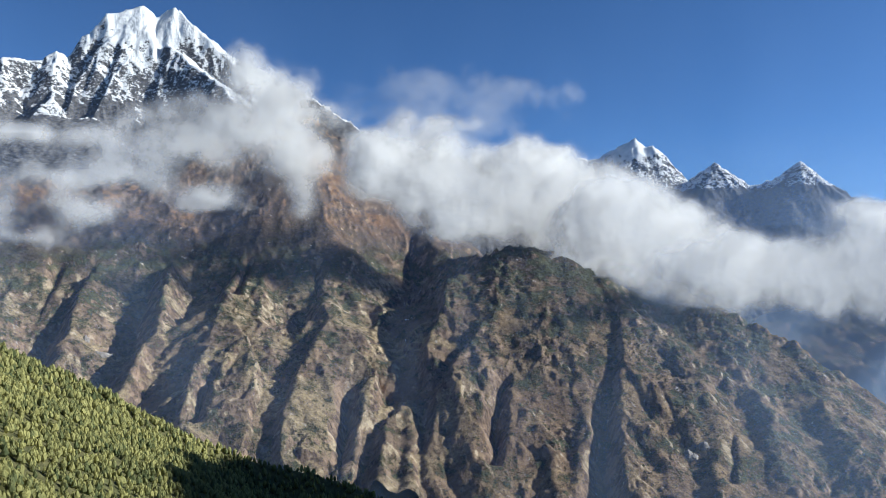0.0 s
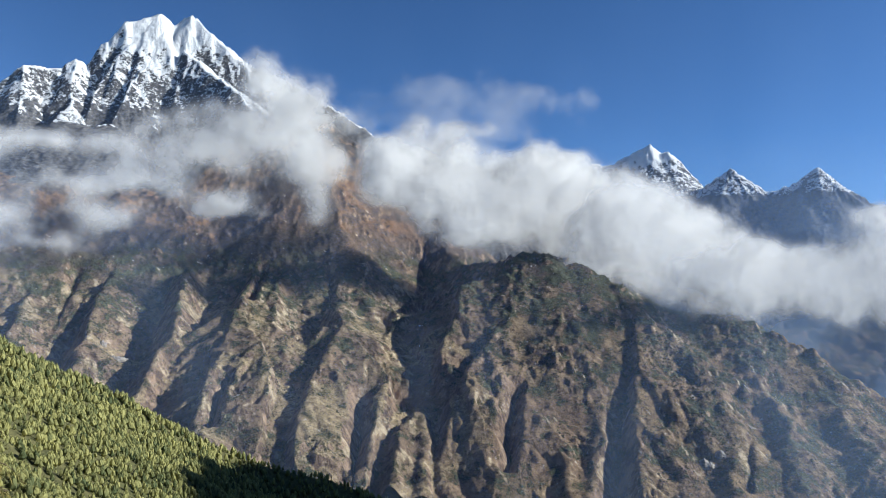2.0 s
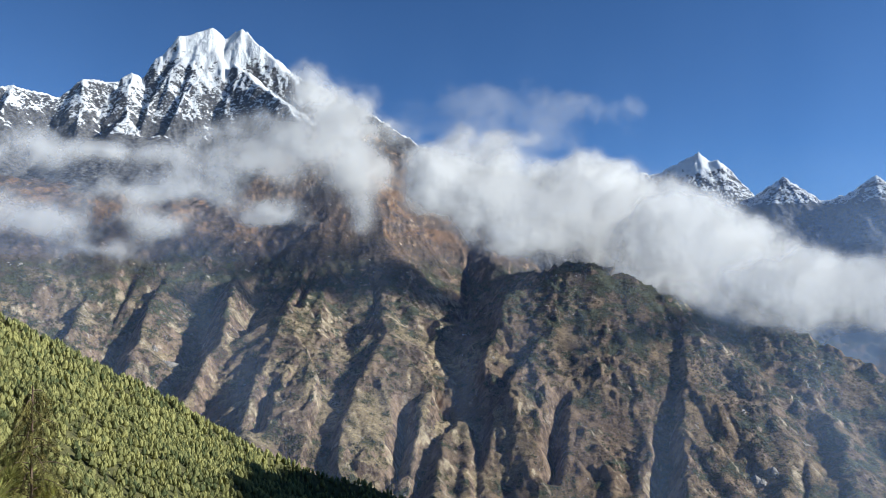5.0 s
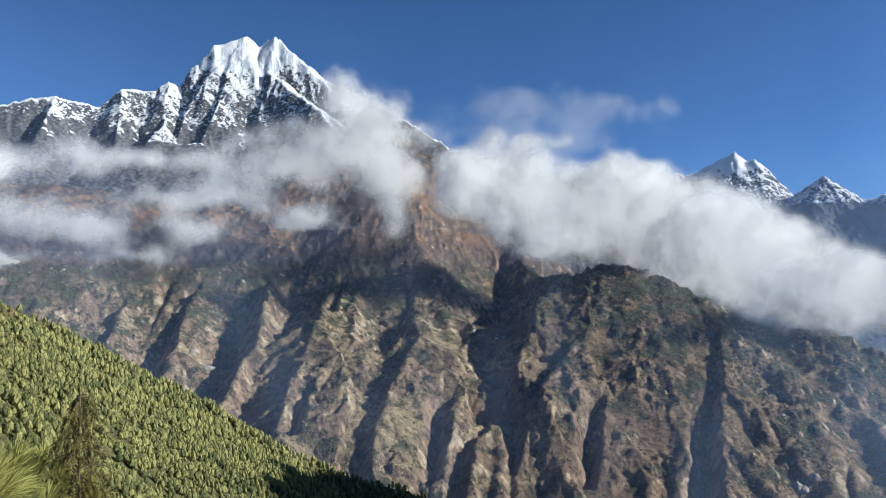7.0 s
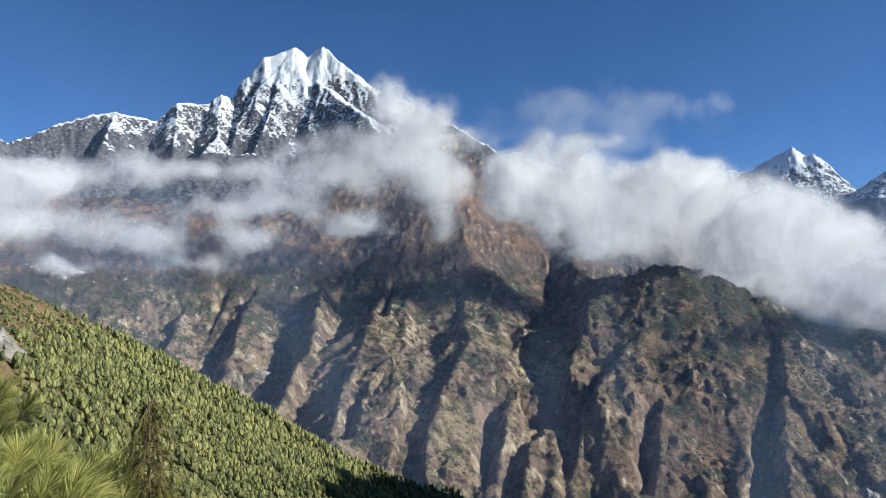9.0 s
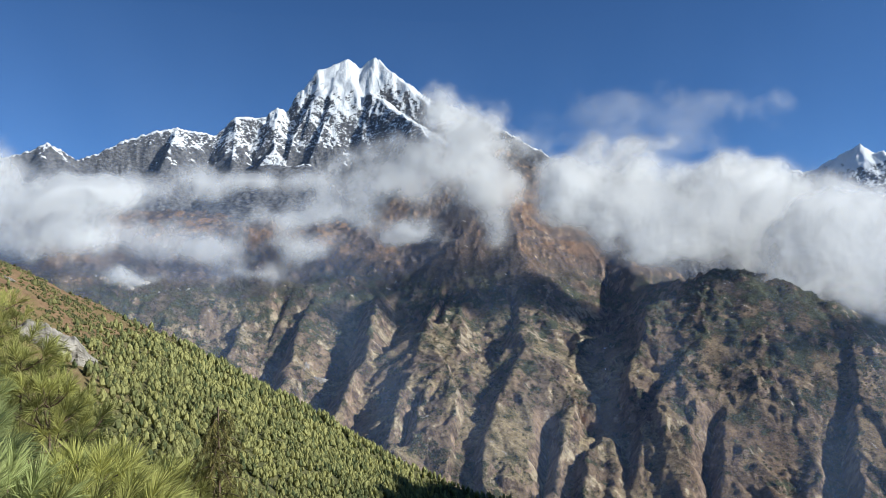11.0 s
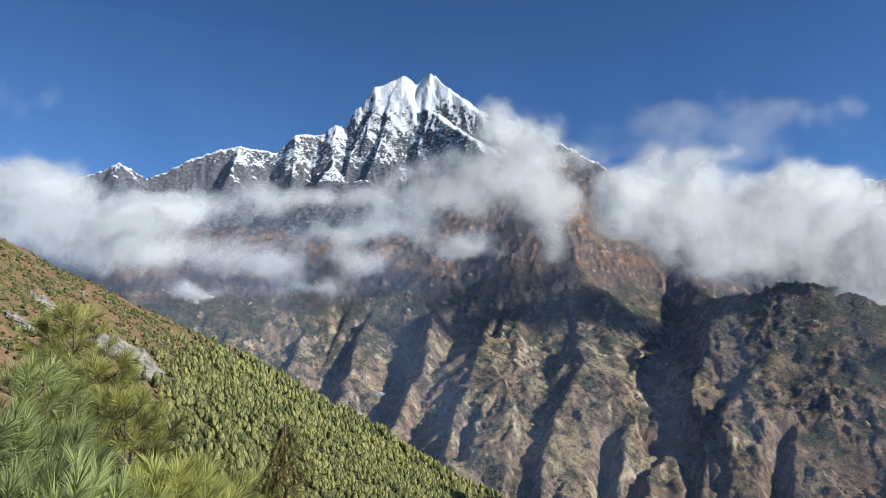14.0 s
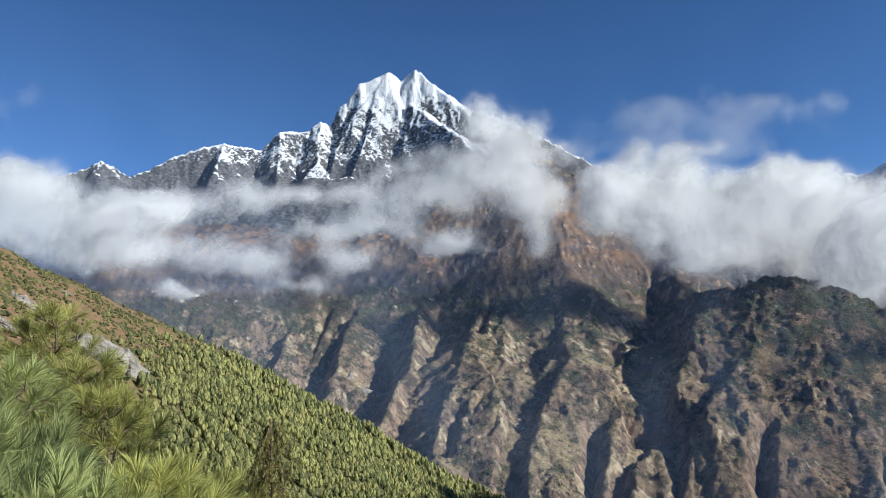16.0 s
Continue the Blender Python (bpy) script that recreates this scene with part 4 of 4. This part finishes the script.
def hanging_conifer(label, top, rng):
    """A thin conifer whose twigs hang from arching limbs, clad in short dark needles."""
    foot = (top[0] + 0.1, top[1], float(ground_height(np.array([top[0] + 0.1]), np.array([top[1]]))[0]) - 0.1)
    ob = new("conifer")
    ob.location = foot
    tagged(ob, label, "tree")
    t = np.array(top) - np.array(foot)
    part("trunk", tube([(0, 0, 0), tuple(t * 0.6 + np.array([0.03, 0, 0])), tuple(t)], [0.03, 0.018, 0.006]), BARK, ob)
    for k in range(36):
        drop = 0.04 + 1.0 * (k / 36) ** 0.9
        a = k * 2.39996 + 0.5 * rng.rand()
        ln = (0.07 + 0.30 * min(1.0, drop / 0.9)) * (0.7 + 0.6 * rng.rand())
        out = np.array([math.cos(a), math.sin(a), 0])
        start = t - np.array([0, 0, drop])
        bend = [start + out * ln * u + np.array([0, 0, ln * (0.55 * u - 0.75 * u * u)]) for u in np.linspace(0, 1, 6)]
        leaf = []
        for j in range(9):
            u = 0.15 + 0.85 * (j + rng.rand()) / 9
            i = min(int(u * 5), 4)
            p = bend[i] + (bend[i + 1] - bend[i]) * (u * 5 - i)
            axis = out * 0.25 + rng.randn(3) * 0.22 + np.array([0, 0, -0.8])
            axis /= np.linalg.norm(axis)
            hang = 0.06 + 0.11 * rng.rand()
            leaf.append(brush(rng, p, axis, hang, 52, 0.030, 0.35 + 0.22 * rng.randn(), 0.0, 0.5, 0.9))
        green = joined(leaf)
        branch = part("branch", tube([tuple(p) for p in bend], [0.006 - 0.0008 * j for j in range(6)], 4), BARK, ob)
        part("needles", green[:2], DRY_NEEDLE, branch, tint=green[2])


BLUE_NEEDLE = leaf_material("blue_green_needles", (0.045, 0.07, 0.035), (0.46, 0.50, 0.185), 0.15, 0.3)
GREEN_NEEDLE = leaf_material("yellow_green_needles", (0.055, 0.075, 0.025), (0.60, 0.58, 0.175), 0.15, 0.36)
DRY_NEEDLE = leaf_material("dry_needles", (0.075, 0.072, 0.025), (0.50, 0.43, 0.14), 0.2)
rng = np.random.RandomState(21)
for label, top, depth, reach, leaves in (
    ("slender pine sapling with tufted whorls", (-7.41, 6.25, 1.83), 1.1, 0.46, GREEN_NEEDLE),
    ("slender pine sapling with sparse tufts", (-7.86, 6.33, 1.66), 1.0, 0.44, GREEN_NEEDLE),
    ("round bushy pine with yellow-green needles", (-6.13, 5.43, 1.28), 1.4, 0.55, GREEN_NEEDLE),
    ("bushy pine with warm green needles", (-5.67, 5.33, 0.97), 1.1, 0.55, GREEN_NEEDLE),
    ("bushy pine with blue-green needles", (-5.46, 4.06, 1.29), 1.0, 0.45, BLUE_NEEDLE),
    ("full pine crown with long blue-green needles", (-3.78, 2.8, 1.18), 0.9, 0.5, BLUE_NEEDLE),
    ("pine crown with drooping blue-green needles", (-3.79, 2.47, 1.28), 0.9, 0.5, BLUE_NEEDLE),
    ("pine top with long mixed needles", (-3.38, 2.95, 0.94), 0.7, 0.4, BLUE_NEEDLE),
    ("pine top with an upright leading shoot", (-3.02, 3.01, 1.02), 0.8, 0.36, GREEN_NEEDLE),
    ("pine top with upright fresh shoots", (-3.06, 3.37, 0.81), 0.7, 0.36, GREEN_NEEDLE),
    ("small pine with yellowing needles", (-4.31, 5.44, 0.2), 1.0, 0.5, GREEN_NEEDLE),
    ("small pine with pale green needles", (-3.52, 4.28, 0.38), 0.6, 0.36, GREEN_NEEDLE),
    ("low pine top with dense needles", (-3.14, 2.16, 1.15), 0.6, 0.4, BLUE_NEEDLE),
    ("low pine top with fanned needles", (-2.91, 2.28, 1.09), 0.6, 0.4, BLUE_NEEDLE),
    ("low pine top with fanned green needles", (-2.79, 2.55, 0.95), 0.5, 0.36, GREEN_NEEDLE),
    ("bushy pine standing behind the sapling", (-6.75, 5.64, 1.01), 1.2, 0.45, GREEN_NEEDLE),
    ("low pine top with pale shoots", (-2.7, 2.76, 0.9), 0.5, 0.36, GREEN_NEEDLE),
):
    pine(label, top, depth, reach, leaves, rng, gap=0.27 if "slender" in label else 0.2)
hanging_conifer("dark drooping conifer with brownish hanging twigs", (-3.93, 5.46, 0.77), rng)


# ---------- helicopter in the gully ----------
def helicopter(place, heading):
    white = plain_material("white_paint", (0.75, 0.75, 0.75), (0.82, 0.82, 0.82), 1.0, 0.35, 0.0)
    grey = plain_material("dark_metal", (0.1, 0.1, 0.1), (0.16, 0.16, 0.16), 1.0, 0.5, 0.0)
    ob = new("helicopter")
    ob.matrix_world = pose(*place, 0, 0, heading)
    tagged(ob, "small white helicopter carrying a load on a line", "helicopter")
    part("fuselage", tube([(2.6, 0, 0), (2.2, 0, 0.1), (1.0, 0, 0.25), (-1.0, 0, 0.3), (-2.2, 0, 0.5), (-3.0, 0, 0.7)], [0.1, 0.7, 1.05, 1.0, 0.6, 0.3], 10), white, ob)
    part("tail_boom", tube([(-2.6, 0, 0.65), (-7.0, 0, 0.95)], [0.32, 0.15], 8), white, ob)
    part("tail_fin", tube([(-6.6, 0, 0.5), (-7.3, 0, 2.0)], [0.25, 0.12], 4), white, ob)
    part("rotor_mast", tube([(-0.2, 0, 1.2), (-0.2, 0, 1.9)], [0.15, 0.1], 6), grey, ob)
    for k in range(3):
        a = radians(120 * k + 20)
        part("rotor_blade", tube([(-0.2, 0, 1.9), (-0.2 + 5.2 * math.cos(a), 5.2 * math.sin(a), 1.95)], [0.12, 0.1], 4), grey, ob)
    for y in (-0.9, 0.9):
        part("skid", tube([(1.6, y, -1.2), (-1.6, y, -1.2)], [0.07, 0.07], 5), grey, ob)
        part("strut", tube([(0.5, y * 0.6, -0.5), (0.5, y, -1.2)], [0.06, 0.06], 5), grey, ob)
    part("line", tube([(0, 0, -0.7), (0.2, 0, -40)], [0.04, 0.04], 4), grey, ob)
    part("load", tube([(0.2, 0, -40), (0.2, 0, -40.3), (0.2, 0, -43), (0.2, 0, -43.4)], [0.2, 0.8, 0.7, 0.2], 7), white, ob)


helicopter((-77, 1445, -95), 150)
